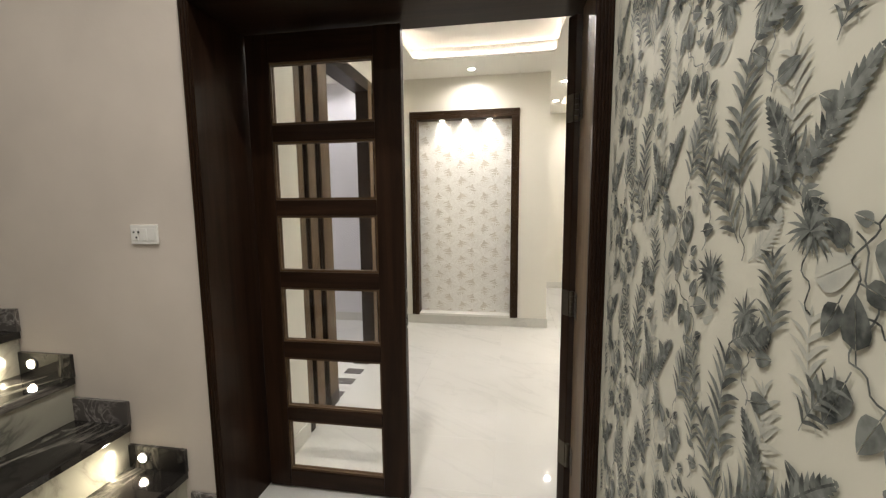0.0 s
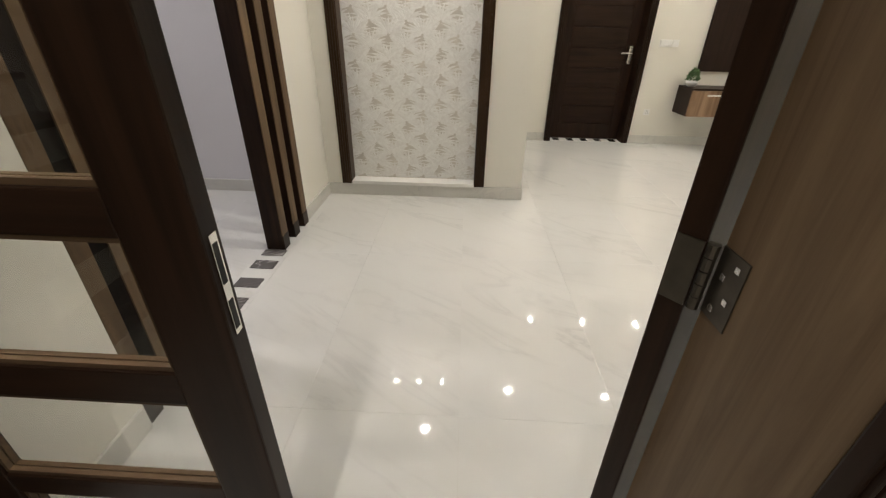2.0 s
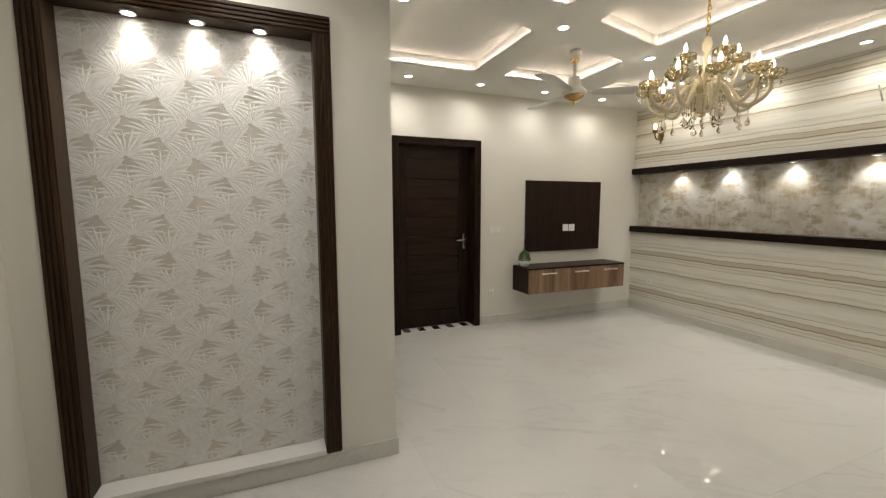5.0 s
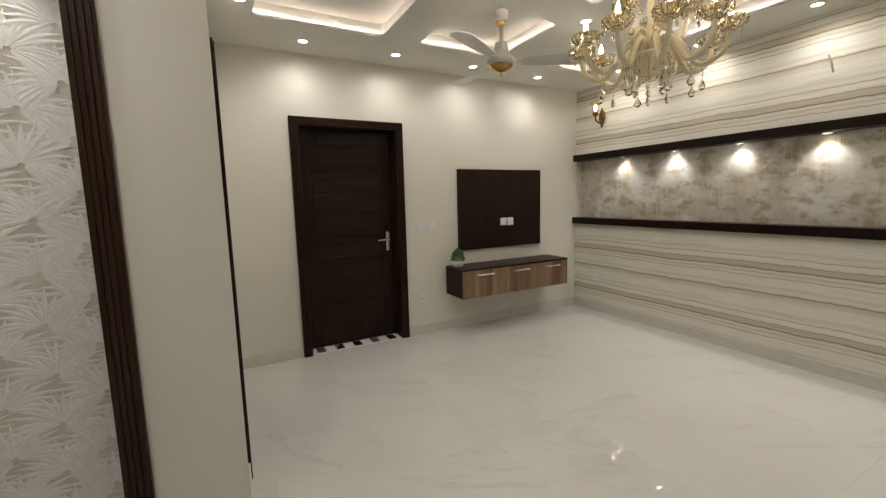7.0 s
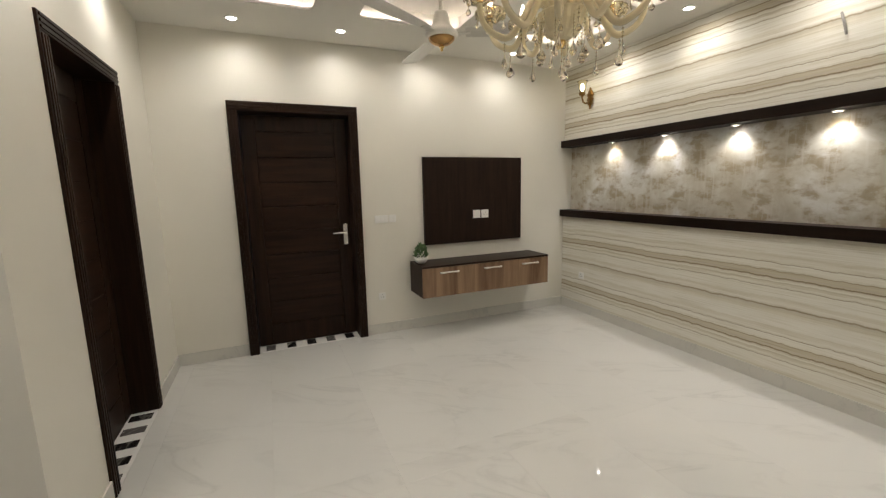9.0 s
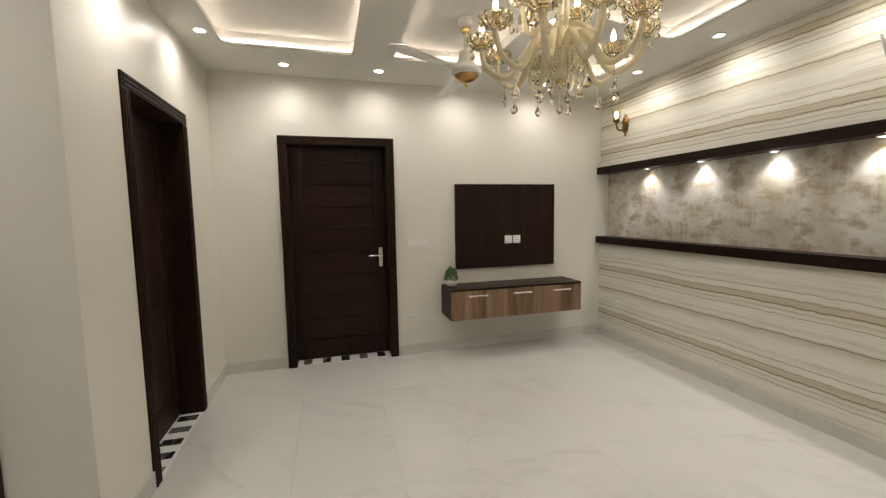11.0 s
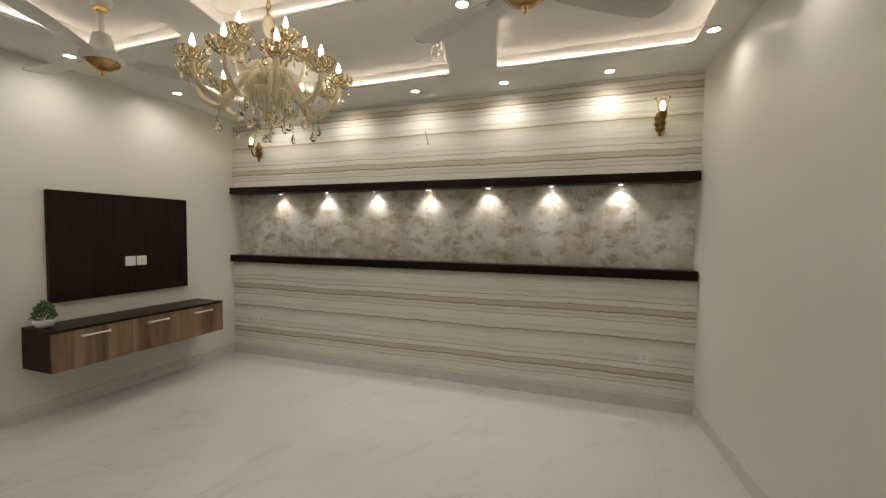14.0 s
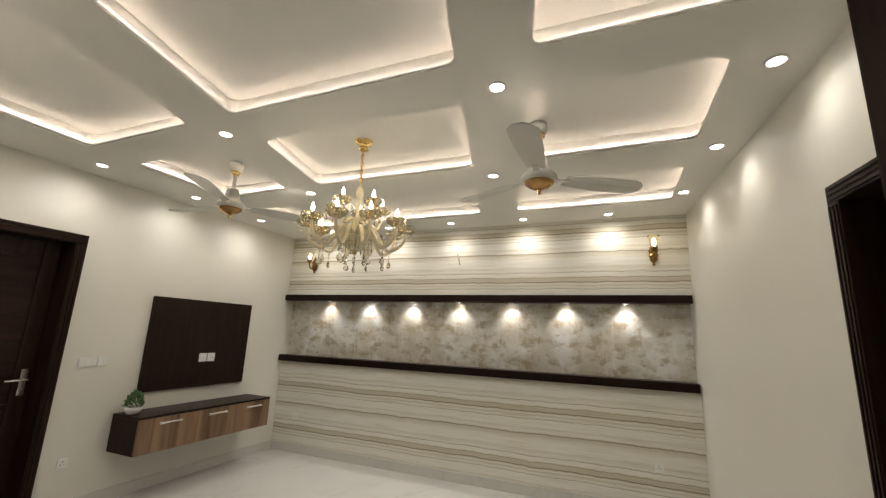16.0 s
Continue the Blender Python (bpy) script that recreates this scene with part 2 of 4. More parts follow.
STRIPE_PERIOD = 0.515
PAINT = mat("warm_white_paint", (0.74, 0.71, 0.632), rough=0.42, vary=0.02, scale=1.2, bump=0.03, fine=140)
KPAINT = mat("cool_white_paint", (0.70, 0.68, 0.69), rough=0.5, vary=0.02, scale=1.2, bump=0.03, fine=140)
HALLP = mat("hall_paint", (0.62, 0.56, 0.50), rough=0.6, vary=0.07, scale=2.2, bump=0.04, fine=60)
CEILP = mat("ceiling_paint", (0.75, 0.73, 0.668), rough=0.7, vary=0.015, scale=1.0, bump=0.01, fine=100)
DARK = wood("espresso_wood", (0.011, 0.0052, 0.0028), (0.031, 0.0150, 0.0080), "Z")
DARKX = wood("espresso_wood_across", (0.011, 0.0052, 0.0028), (0.031, 0.0150, 0.0080), "X")
DARKY = wood("espresso_wood_along", (0.009, 0.0044, 0.0027), (0.018, 0.009, 0.0054), "Y", coat=0.03)
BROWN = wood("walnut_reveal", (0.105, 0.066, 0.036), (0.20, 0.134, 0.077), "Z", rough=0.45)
# painted lit side of the posts; on the kitchen unit its own brown
FINW = wood("lit_post_and_unit_brown", (0.085, 0.052, 0.027), (0.165, 0.105, 0.057), "Z", rough=0.4)
DRAWER = wood("rustic_oak", (0.105, 0.055, 0.030), (0.40, 0.265, 0.165), "Z", rough=0.4, size=0.32)
BEADW = wood("bead_wood", (0.055, 0.033, 0.018), (0.12, 0.076, 0.043), "X", rough=0.42)
UMBER = wood("umber_wood", (0.026, 0.0135, 0.0065), (0.062, 0.035, 0.019), "Z", rough=0.38)
UMBERX = wood("umber_wood_across", (0.026, 0.0135, 0.0065), (0.062, 0.035, 0.019), "X", rough=0.38)
PANELW = wood("panel_veneer", (0.013, 0.0062, 0.0036), (0.025, 0.0125, 0.0075), "Z", rough=0.55, coat=0.0)
TILE = marble("floor_marble", (0.66, 0.648, 0.612), (0.42, 0.41, 0.39), 0.045, scale=1.25, amount=0.42, angle=-30)
SKIRT = marble("grey_skirting", (0.665, 0.645, 0.59), (0.45, 0.44, 0.42), 0.15, scale=3.0, amount=0.5)
BLACKM = marble("black_marble", (0.018, 0.016, 0.015), (0.55, 0.51, 0.44), 0.05, scale=1.9, amount=0.7, angle=75, wide=0.9)
RISERM = marble("pale_veined_marble", (0.44, 0.425, 0.355), (0.03, 0.03, 0.027), 0.08, scale=2.2, amount=0.95, angle=65, wide=1.6)
GREYM = marble("grey_marble", (0.10, 0.09, 0.085), (0.45, 0.42, 0.40), 0.1, scale=5.0, amount=0.9)
GROUT = mat("grout", (0.60, 0.575, 0.52), rough=0.8)
WHITES = mat("white_sill", (0.80, 0.78, 0.74), rough=0.25, vary=0.03, bump=0)
STRIPE = stripes("striped_paper", 0.265)
STRIPE2 = stripes("striped_paper_upper", 2.09)
MOTTLE = mottled()
PALMB = mat("palm_paper_ground", (0.615, 0.57, 0.495), rough=0.6, vary=0.1, scale=9, bump=0.05, fine=220)
PALMI = printed("palm_paper_relief", (0.73, 0.705, 0.655), (0.83, 0.815, 0.77))
LEAFB = mat("leaf_paper_ground", (0.68, 0.66, 0.56), rough=0.5, vary=0.04, scale=5, bump=0.03, fine=200)
INK1 = printed("leaf_ink_dark", (0.024, 0.029, 0.027), (0.245, 0.26, 0.238))
INK2 = printed("leaf_ink_pale", (0.43, 0.44, 0.395), (0.59, 0.58, 0.50))
PLASTIC = mat("white_plastic", (0.78, 0.77, 0.74), rough=0.3, vary=0.01, bump=0)
HOLE = mat("dark_hole", (0.02, 0.02, 0.02), rough=0.7, bump=0)
CHROME = mat("satin_chrome", (0.72, 0.70, 0.67), rough=0.22, metal=1, vary=0.03, bump=0)
PALESTEEL = mat("pale_steel", (0.82, 0.79, 0.74), rough=0.42, metal=0.75, vary=0.03, bump=0)
BRASS = mat("polished_brass", (0.78, 0.55, 0.22), rough=0.2, metal=1, vary=0.06, bump=0)
OLDBRASS = mat("aged_brass", (0.22, 0.12, 0.035), rough=0.32, metal=1, vary=0.25, scale=30, bump=0.2, fine=60)
HINGE = mat("dark_bronze", (0.10, 0.085, 0.065), rough=0.4, metal=0.8, vary=0.2, scale=20, bump=0)
FANW = mat("fan_enamel", (0.62, 0.60, 0.55), rough=0.3, vary=0.02, bump=0)
FANGOLD = mat("fan_gold", (0.55, 0.32, 0.12), rough=0.25, metal=0.7, vary=0.2, scale=20, bump=0)
CREAM = mat("cream_glass", (0.80, 0.695, 0.47), rough=0.12, coat=0.6, vary=0.08, scale=12, bump=0)
AMBER = glassy("amber_crystal", (1.0, 0.925, 0.72), 0.03, 1.5, 0.92)
CLEAR = glassy("clear_crystal", (1.0, 0.93, 0.82), 0.01, 1.5)
PANE = glassy("pane_glass", (0.97, 0.98, 0.97), 0.0, 1.42)
SHADEG = glassy("tulip_glass", (1.0, 0.95, 0.80), 0.05, 1.15)
GLOW = mat("bulb_glow", (1.0, 0.89, 0.72), emit=BULB)
GLOWS = mat("sconce_glow", (1.0, 0.90, 0.72), emit=14.0)
LENS = mat("downlight_lens", (1.0, 0.96, 0.88), emit=25.0)
LED = mat("led_strip", (1.0, 0.88, 0.85), emit=COVE)
STEPL = mat("step_light_lens", (1.0, 0.88, 0.66), emit=18.0)
LEAFG = printed("plant_leaf", (0.03, 0.08, 0.02), (0.16, 0.26, 0.10))
WIRE = mat("grey_cable", (0.35, 0.33, 0.30), rough=0.6, bump=0)
COUNTER = mat("counter_stone", (0.06, 0.055, 0.05), rough=0.15, vary=0.3, scale=20, bump=0)


# ---- building helpers ----
def box(bm, x0, x1, y0, y1, z0, z1, bevel=0.0):
    vs = [bm.verts.new((x, y, z)) for x in (x0, x1) for y in (y0, y1) for z in (z0, z1)]
    for f in ((0, 1, 3, 2), (4, 6, 7, 5), (0, 4, 5, 1), (2, 3, 7, 6), (0, 2, 6, 4), (1, 5, 7, 3)):
        bm.faces.new([vs[i] for i in f])
    if bevel:
        bmesh.ops.bevel(bm, geom=list({e for v in vs for e in v.link_edges}), offset=bevel, segments=2, profile=0.6, affect="EDGES")


def lathe(bm, profile, n=20, cx=0.0, cy=0.0, flute=0.0):
    rings = []
    for r, z in profile:
        ring = []
        for i in range(n):
            a = 2 * math.pi * i / n
            q = r * (1 + (flute if i % 2 else 0))
            ring.append(bm.verts.new((cx + q * math.cos(a), cy + q * math.sin(a), z)))
        rings.append(ring)
    for a, b in zip(rings, rings[1:]):
        for i in range(n):
            bm.faces.new((a[i], a[(i + 1) % n], b[(i + 1) % n], b[i]))
    bm.faces.new(rings[0][::-1])
    bm.faces.new(rings[-1])


def tube(bm, pts, r, n=8):
    """A round bar along points; r is a number or one per point."""
    pts = [Vector(p) for p in pts]
    rs = r if hasattr(r, "__len__") else [r] * len(pts)
    rings, ref = [], None
    for i, p in enumerate(pts):
        d = (pts[min(i + 1, len(pts) - 1)] - pts[max(i - 1, 0)]).normalized()
        if ref is None:
            ref = d.orthogonal().normalized()
        ref = (ref - d * ref.dot(d)).normalized()
        side = d.cross(ref)
        rings.append([bm.verts.new(p + (ref * math.cos(2 * math.pi * k / n) + side * math.sin(2 * math.pi * k / n)) * rs[i]) for k in range(n)])
    for a, b in zip(rings, rings[1:]):
        for k in range(n):
            bm.faces.new((a[k], a[(k + 1) % n], b[(k + 1) % n], b[k]))
    bm.faces.new(rings[0][::-1])
    bm.faces.new(rings[-1])


def meshed(name, bm, material, smooth=False):
    bmesh.ops.recalc_face_normals(bm, faces=bm.faces)
    me = bpy.data.meshes.new(name)
    bm.to_mesh(me)
    bm.free()
    me.materials.append(material)
    if smooth:
        for p in me.polygons:
            p.use_smooth = True
    return me


def part(name, bm, material, parent=None, label="", smooth=False):
    ob = new(name, meshed(name, bm, material, smooth))
    ob.parent = parent
    return tagged(ob, label)


def thing(name, label, category, group="", kind="", at=None):
    ob = new(name)
    ob.empty_display_size = 0.1
    if at is not None:
        ob.matrix_world = at
    return tagged(ob, label, category, group, kind)


def setting(name, bm, material, label, category="wall"):
    return tagged(part(name, bm, material), label, category, "", "structure")


def boxes(*rows, bevel=0.0):
    bm = bmesh.new()
    for r in rows:
        box(bm, *r, bevel=bevel)
    return bm


# ---- walls ----
setting("wall_north", boxes((0.80, 1.60, YN, 7.42, 0, 2.95), (2.545, 5.25, YN, 7.42, 0, 2.95), (1.60, 2.545, YN, 7.42, 2.14, 2.95)), PAINT, "warm white painted wall round a dark door")
setting("wall_pier", boxes((0.78, XP, YNI, 5.60, 0, 2.95), (0.78, XP, 6.47, YN, 0, 2.95), (0.78, XP, 5.60, 6.47, 2.14, 2.95)), PAINT, "warm white side wall with a dark doorway")
setting("wall_niche", boxes((-0.80, -0.50, YNI, 5.20, 0, 2.95), (0.635, 0.78, YNI, 5.20, 0, 2.95), (-0.50, 0.635, YNI, 5.20, 2.36, 2.95), (-0.50, 0.635, YNI, 5.20, 0, 0.10)), PAINT, "warm white wall round a papered niche")
setting("wall_west", boxes((-0.80, -0.612, YS, 2.69, 0, 2.95), (-0.80, XW, 4.445, YNI, 0, 2.95), (-0.80, XW, 2.69, 4.445, 2.46, 2.95)), PAINT, "warm white wall beside the open kitchen")
setting("wall_south", boxes((-3.30, -0.645, YH, YS, 0, 3.3), (0.925, 1.10, YH, 2.268, 0, 3.3), (-0.645, 0.925, YH, YS, 2.21, 3.3)), PAINT, "warm white painted wall with the entrance")
# the entrance side of the room runs slightly aslant; its own frame, x westwards along the wall, y into it
SOUTH = pose(XE, 2.375, 0, 0, 0, 183.89)
setting("wall_south_slant", boxes((-0.25, 2.318, 0, 0.16, 0, 2.95), (3.262, 4.10, 0, 0.16, 0, 2.95), (2.318, 3.262, 0, 0.16, 2.13, 2.95)), PAINT, "warm white painted wall round a dark door").matrix_world = SOUTH
setting("wall_east", boxes((XE, 5.25, 2.20, YN, 0, 1.08)), STRIPE, "cream wallpaper with horizontal brown and tan stripes")
setting("wall_east_upper", boxes((XE, 5.25, 2.20, YN, 1.92, 2.95)), STRIPE2, "cream wallpaper with horizontal brown and tan stripes")
setting("wall_east_recess", boxes((5.13, 5.25, 2.20, YN, 1.08, 1.92)), MOTTLE, "mottled beige wallpaper in a long lit recess")
setting("wall_hall_east", boxes((0.908, 1.10, -1.6, 1.949, 0, 3.3)), LEAFB, "cream wallpaper printed with grey-green leaves")
setting("wall_hall_return", boxes((0.908, 0.9235, 1.9492, 2.0155, 0, 2.1505)), LEAFB, "cream papered strip of wall beside the door frame")
setting("wall_hall_north", boxes((-3.30, -0.645, YH - 0.006, YH - 0.001, 0, 3.3)), HALLP, "dull beige painted wall above the stairs")
setting("wall_hall_west", boxes((-3.42, -3.30, -1.6, YH, 0, 3.3)), HALLP, "plain beige wall closing the hall")
setting("wall_hall_back", boxes((-3.42, 1.10, -1.75, -1.6, 0, 3.3)), HALLP, "plain beige wall behind the hall")
setting("wall_kitchen_north", boxes((-3.42, -0.80, 5.03, 5.20, 0, 2.95)), KPAINT, "cool white kitchen wall")
setting("wall_kitchen_west", boxes((-3.42, -3.20, YS, 5.03, 0, 2.95)), KPAINT, "cool white kitchen wall")
setting("wall_kitchen_south", boxes((-3.20, -0.80, YS + 0.002, YS + 0.03, 0, 2.95)), KPAINT, "cool white kitchen wall")
setting("ceiling_hall", boxes((-3.42, 1.10, -1.75, YH, 3.3, 3.4)), CEILP, "white hall ceiling", "ceiling")
setting("ceiling_kitchen", boxes((-3.42, -0.80, YS, 5.20, CEIL, 2.95)), CEILP, "white kitchen ceiling", "ceiling")


# ---- ceiling with lit recesses; the rows of recesses run aslant ----
def south_edge(x):
    return 3.38 + 0.235 * (x - 2.25)


def mid_low(x):
    return 3.71 + 0.25 * (x - 2.164)


def mid_high(x):
    return 5.13 + 0.24 * (x - 2.149)


def north_low(x):
    return 5.51 + 0.225 * (x - 2.185)


COLS = ((1.26, 2.20), (2.53, 3.34), (3.76, 4.53))
RECESSES = [((-0.34, 2.78), (0.97, 2.78), (0.97, 4.47), (-0.34, 4.47))]
for a, b in COLS:
    RECESSES.append(((a, 2.56), (b, 2.56), (b, south_edge(b)), (a, south_edge(a))))
    RECESSES.append(((a, mid_low(a)), (b, mid_low(b)), (b, mid_high(b)), (a, mid_high(a))))
    RECESSES.append(((a, north_low(a)), (b, north_low(b)), (b, 6.55), (a, 6.55)))


def rounded(quad, out=0.0, r=0.07, n=5):
    """A quad pushed outwards, with rounded corners, as a loop of x, y."""
    q = [Vector(p) for p in quad]
    lines = []
    for i in range(4):
        d = (q[(i + 1) % 4] - q[i]).normalized()
        lines.append((q[i] + Vector((d.y, -d.x)) * out, d))
    pts = []
    for i in range(4):
        (p, d), (s, e) = lines[i - 1], lines[i]
        det = d.x * -e.y + e.x * d.y
        w = s - p
        c = p + d * ((w.x * -e.y + e.x * w.y) / det)
        a, b = c - d * r, c + e * r
        for k in range(n + 1):
            t = k / n
            pts.append(a * (1 - t) ** 2 + c * 2 * t * (1 - t) + b * t * t)
    return pts


bm = bmesh.new()
edges = []
outline = [(-0.80, 2.05), (5.25, 2.05), (5.25, 7.40), (0.80, 7.40), (0.80, 5.18), (-0.80, 5.18)]
loops = [outline] + [rounded(q) for q in RECESSES]
for loop in loops:
    vs = [bm.verts.new((p[0], p[1], CEIL)) for p in loop]
    edges += [bm.edges.new((vs[i], vs[(i + 1) % len(vs)])) for i in range(len(vs))]
bmesh.ops.triangle_fill(bm, edges=edges, use_beauty=True)
for q in RECESSES:
    lip, back = rounded(q), rounded(q, 0.048, 0.085)
    rows = [[bm.verts.new((p[0], p[1], z)) for p in loop] for loop, z in ((lip, CEIL), (lip, CEIL + 0.012), (back, CEIL + 0.012), (back, TOP))]
    for a, b in zip(rows, rows[1:]):
        for i in range(len(a)):
            bm.faces.new((a[i], a[(i + 1) % len(a)], b[(i + 1) % len(b)], b[i]))
    bm.faces.new(rows[-1])
setting("ceiling", bm, CEILP, "white gypsum ceiling with lit slanting recesses", "ceiling")
for q in RECESSES:
    t = thing("led_strip", "warm white light strip hidden in a ceiling recess", "light strip", "ceiling light strips")
    bm = bmesh.new()
    rows = [[bm.verts.new((p[0], p[1], z)) for p in rounded(q, off)] for off, z in ((0.013, CEIL + 0.0125), (0.013, CEIL + 0.027), (0.020, CEIL + 0.027), (0.020, CEIL + 0.0255), (0.0145, CEIL + 0.0255), (0.0145, CEIL + 0.0125))]
    for u, v in zip(rows, rows[1:] + rows[:1]):
        for i in range(len(u)):
            bm.faces.new((u[i], u[(i + 1) % len(u)], v[(i + 1) % len(v)], v[i]))
    part("channel", bm, PLASTIC, t)
    bm = bmesh.new()
    rows = [[bm.verts.new((p[0], p[1], z)) for p in rounded(q, 0.0155)] for z in (CEIL + 0.013, CEIL + 0.025)]
    for i in range(len(rows[0])):
        bm.faces.new((rows[0][i], rows[0][(i + 1) % len(rows[0])], rows[1][(i + 1) % len(rows[1])], rows[1][i]))
    part("diffuser", bm, LED, t, "glowing diffuser")


# ---- downlights ----
def downlight(x, y, z, power, size=0.035, spread=168, group="ceiling downlights", label="round white recessed ceiling downlight, seen or added, switched on", color=(1.0, 0.955, 0.895), blend=1.0):
    t = thing("downlight", label, "downlight", group, at=pose(x, y, z))
    bm = bmesh.new()
    lathe(bm, [(size * 0.98, 0.002), (size * 1.32, 0.0), (size * 1.36, -0.004), (size * 1.2, -0.008), (size, -0.007), (size * 0.98, -0.003)], 24)
    part("trim", bm, PLASTIC, t, smooth=True)
    bm = bmesh.new()
    lathe(bm, [(size * 0.97, -0.0025), (size * 0.97, -0.0045)], 24)
    part("lens", bm, LENS, t, "glowing lens")
    lamp = bpy.data.lights.new("spot", "SPOT")
    lamp.energy, lamp.spot_size, lamp.spot_blend, lamp.shadow_soft_size = power, radians(spread), blend, size * 0.8
    lamp.color = color
    ob = new("spot", lamp)
    ob.parent = t
    ob.matrix_local = pose(0, 0, -0.02)
    return t


CEILING_SPOTS = [(1.65, 6.87), (2.45, 6.86), (3.27, 6.86), (4.12, 6.88), (4.78, 6.35), (4.79, 5.54), (4.77, 4.72), (4.81, 3.91), (4.83, 3.07),
                 (4.33, 2.49), (3.48, 2.43), (2.63, 2.38), (1.80, 2.33), (1.17, 6.32), (2.37, 5.39), (3.48, 5.62), (2.43, 3.58), (3.55, 3.90)]
for x, y in CEILING_SPOTS:
    downlight(x, y, CEIL, SPOT * (0.62 if y < 2.6 else 1.0), spread=140 if y < 2.6 else 168)
downlight(0.33, 3.95, TOP, SPOT * 3.5)
downlight(0.18, 4.80, CEIL, SPOT * 1.1)
downlight(1.17, 5.41, CEIL, SPOT * 1.3)
for x in (-2.42, -1.72, -1.05):
    downlight(x, 4.76, CEIL, SPOT * 0.7, color=(0.96, 0.93, 0.98))
# one more unseen lamp, added to lift the whole kitchen
downlight(-1.9, 3.5, CEIL, SPOT * 3.4, color=(0.96, 0.93, 0.98), spread=140)
# the hall's light source is unknown: three unseen lamps added to brighten it
for x, y, p in ((0.1, 0.2, 44.0), (0.1, 1.3, 38.0), (-1.5, 0.9, 28.0)):
    downlight(x, y, 3.3, p, spread=140)


# ---- floor base, skirting, thresholds ----
setting("floor", boxes((-3.42, 5.25, -1.75, 7.45, -0.12, -0.012)), GROUT, "white polished marble tile floor", "floor")


def skirting(*rows, label="grey marble skirting", m=SKIRT):
    for r in rows:
        setting("baseboard", boxes(r, bevel=0.002), m, label, "skirting")


H, D = 0.10, 0.012
skirting((XP + D, 1.535, YN - D, YN, 0, H), (2.61, XE - D, YN - D, YN, 0, H), (XE - D, XE, 2.39, YN, 0, 0.095),
         (XW, XW + D, 4.447, YNI - D, 0, H), (-0.612, -0.600, YS, 2.68, 0, H), (XW, 0.998, YNI - 0.014, YNI, 0, 0.10), (XP, XP + D, YNI, 5.535, 0, H), (XP, XP + D, 6.54, YN - D, 0, H),
         (-3.2, -0.80, 5.018, 5.03, 0, H))
for x0, x1 in ((0.016, 2.25), (3.33, 3.90)):
    setting("baseboard", boxes((x0, x1, -D, 0, 0, H), bevel=0.002), SKIRT, "grey marble skirting", "skirting").matrix_world = SOUTH


# ---- doors ----
def lever(parent, m, flip=1):
    """Lever handle on a long plate; local x across, y out of the leaf towards the viewer (-y)."""
    h = thing("door_handle", "", "")
    h.parent = parent
    h.matrix_local = m
    for key in list(h.keys()):
        del h[key]
    bm = bmesh.new()
    box(bm, -0.022, 0.022, -0.008, 0, -0.10, 0.10, bevel=0.003)
    tube(bm, [(0, -0.006, 0.02), (0, -0.05, 0.02)], 0.011, 12)
    tube(bm, [(0.008 * flip, -0.05, 0.02), (-0.05 * flip, -0.052, 0.021), (-0.125 * flip, -0.05, 0.018)], [0.011, 0.010, 0.008], 10)
    lathe(bm, [(0.010, -0.075), (0.010, -0.060)], 10, 0, -0.004)
    me = meshed("door_handle", bm, CHROME)
    bpy.data.objects.remove(h)
    ob = new("door_handle", me)
    ob.parent = parent
    ob.matrix_local = m
    return tagged(ob, "satin chrome lever handle on a long plate")


def architrave(name, parent, x0, x1, z0, z1, y, upright, depth=0.26):
    """A moulded frame member with fine ridges along its length."""
    bm = bmesh.new()
    box(bm, x0, x1, y, y + depth, z0, z1, bevel=0.003)
    for k in (0.2, 0.5, 0.8):
        if upright:
            c = x0 + (x1 - x0) * k
            box(bm, c - 0.006, c + 0.006, y - 0.006, y + 0.001, z0, z1 - 0.012, bevel=0.002)
        else:
            c = z0 + (z1 - z0) * k
            box(bm, x0 + 0.012, x1 - 0.012, y - 0.006, y + 0.001, c - 0.006, c + 0.006, bevel=0.002)
    return part(name, bm, DARK if upright else DARKX, parent)


def plank_door(name, m, label, half=0.535, top=2.20, handle=1, proud=0.035):
    """A closed panelled door in a ridged frame; the wall face is y = 0, y grows into the wall."""
    t = thing(name, label, "door", kind="structure", at=m)
    w = 0.078
    architrave("jamb", t, -half, -half + w, 0, top - w, -proud, True)
    architrave("jamb", t, half - w, half, 0, top - w, -proud, True)
    architrave("head", t, -half, half, top - w, top, -proud, False)
    inner = half - w - 0.003
    leaf = part("leaf", boxes((-inner, inner, 0.155, 0.195, 0.008, top - w - 0.004), bevel=0.002), DARK, t, "dark stained leaf with flat boards")
    sx = inner - 0.115
    bm = bmesh.new()
    for x0, x1, z0, z1 in ((-inner, -sx, 0.008, top - w - 0.004), (sx, inner, 0.008, top - w - 0.004), (-sx, sx, 0.008, 0.20), (-sx, sx, 1.985, top - w - 0.004)):
        box(bm, x0 + 0.0015, x1 - 0.0015, 0.145, 0.1545, z0, z1, bevel=0.003)
    part("leaf_rim", bm, DARK, leaf)
    board = meshed("board", boxes((-sx + 0.006, sx - 0.006, 0.147, 0.1545, 0.003, 0.2165), bevel=0.003), DARKX)
    for i in range(8):
        ob = new("board", board)
        ob.parent = leaf
        ob.location = (0, 0, 0.206 + i * 0.2215)
    if handle:
        lever(leaf, pose(handle * (inner - 0.055), 0.145, 1.02), handle)
    return t


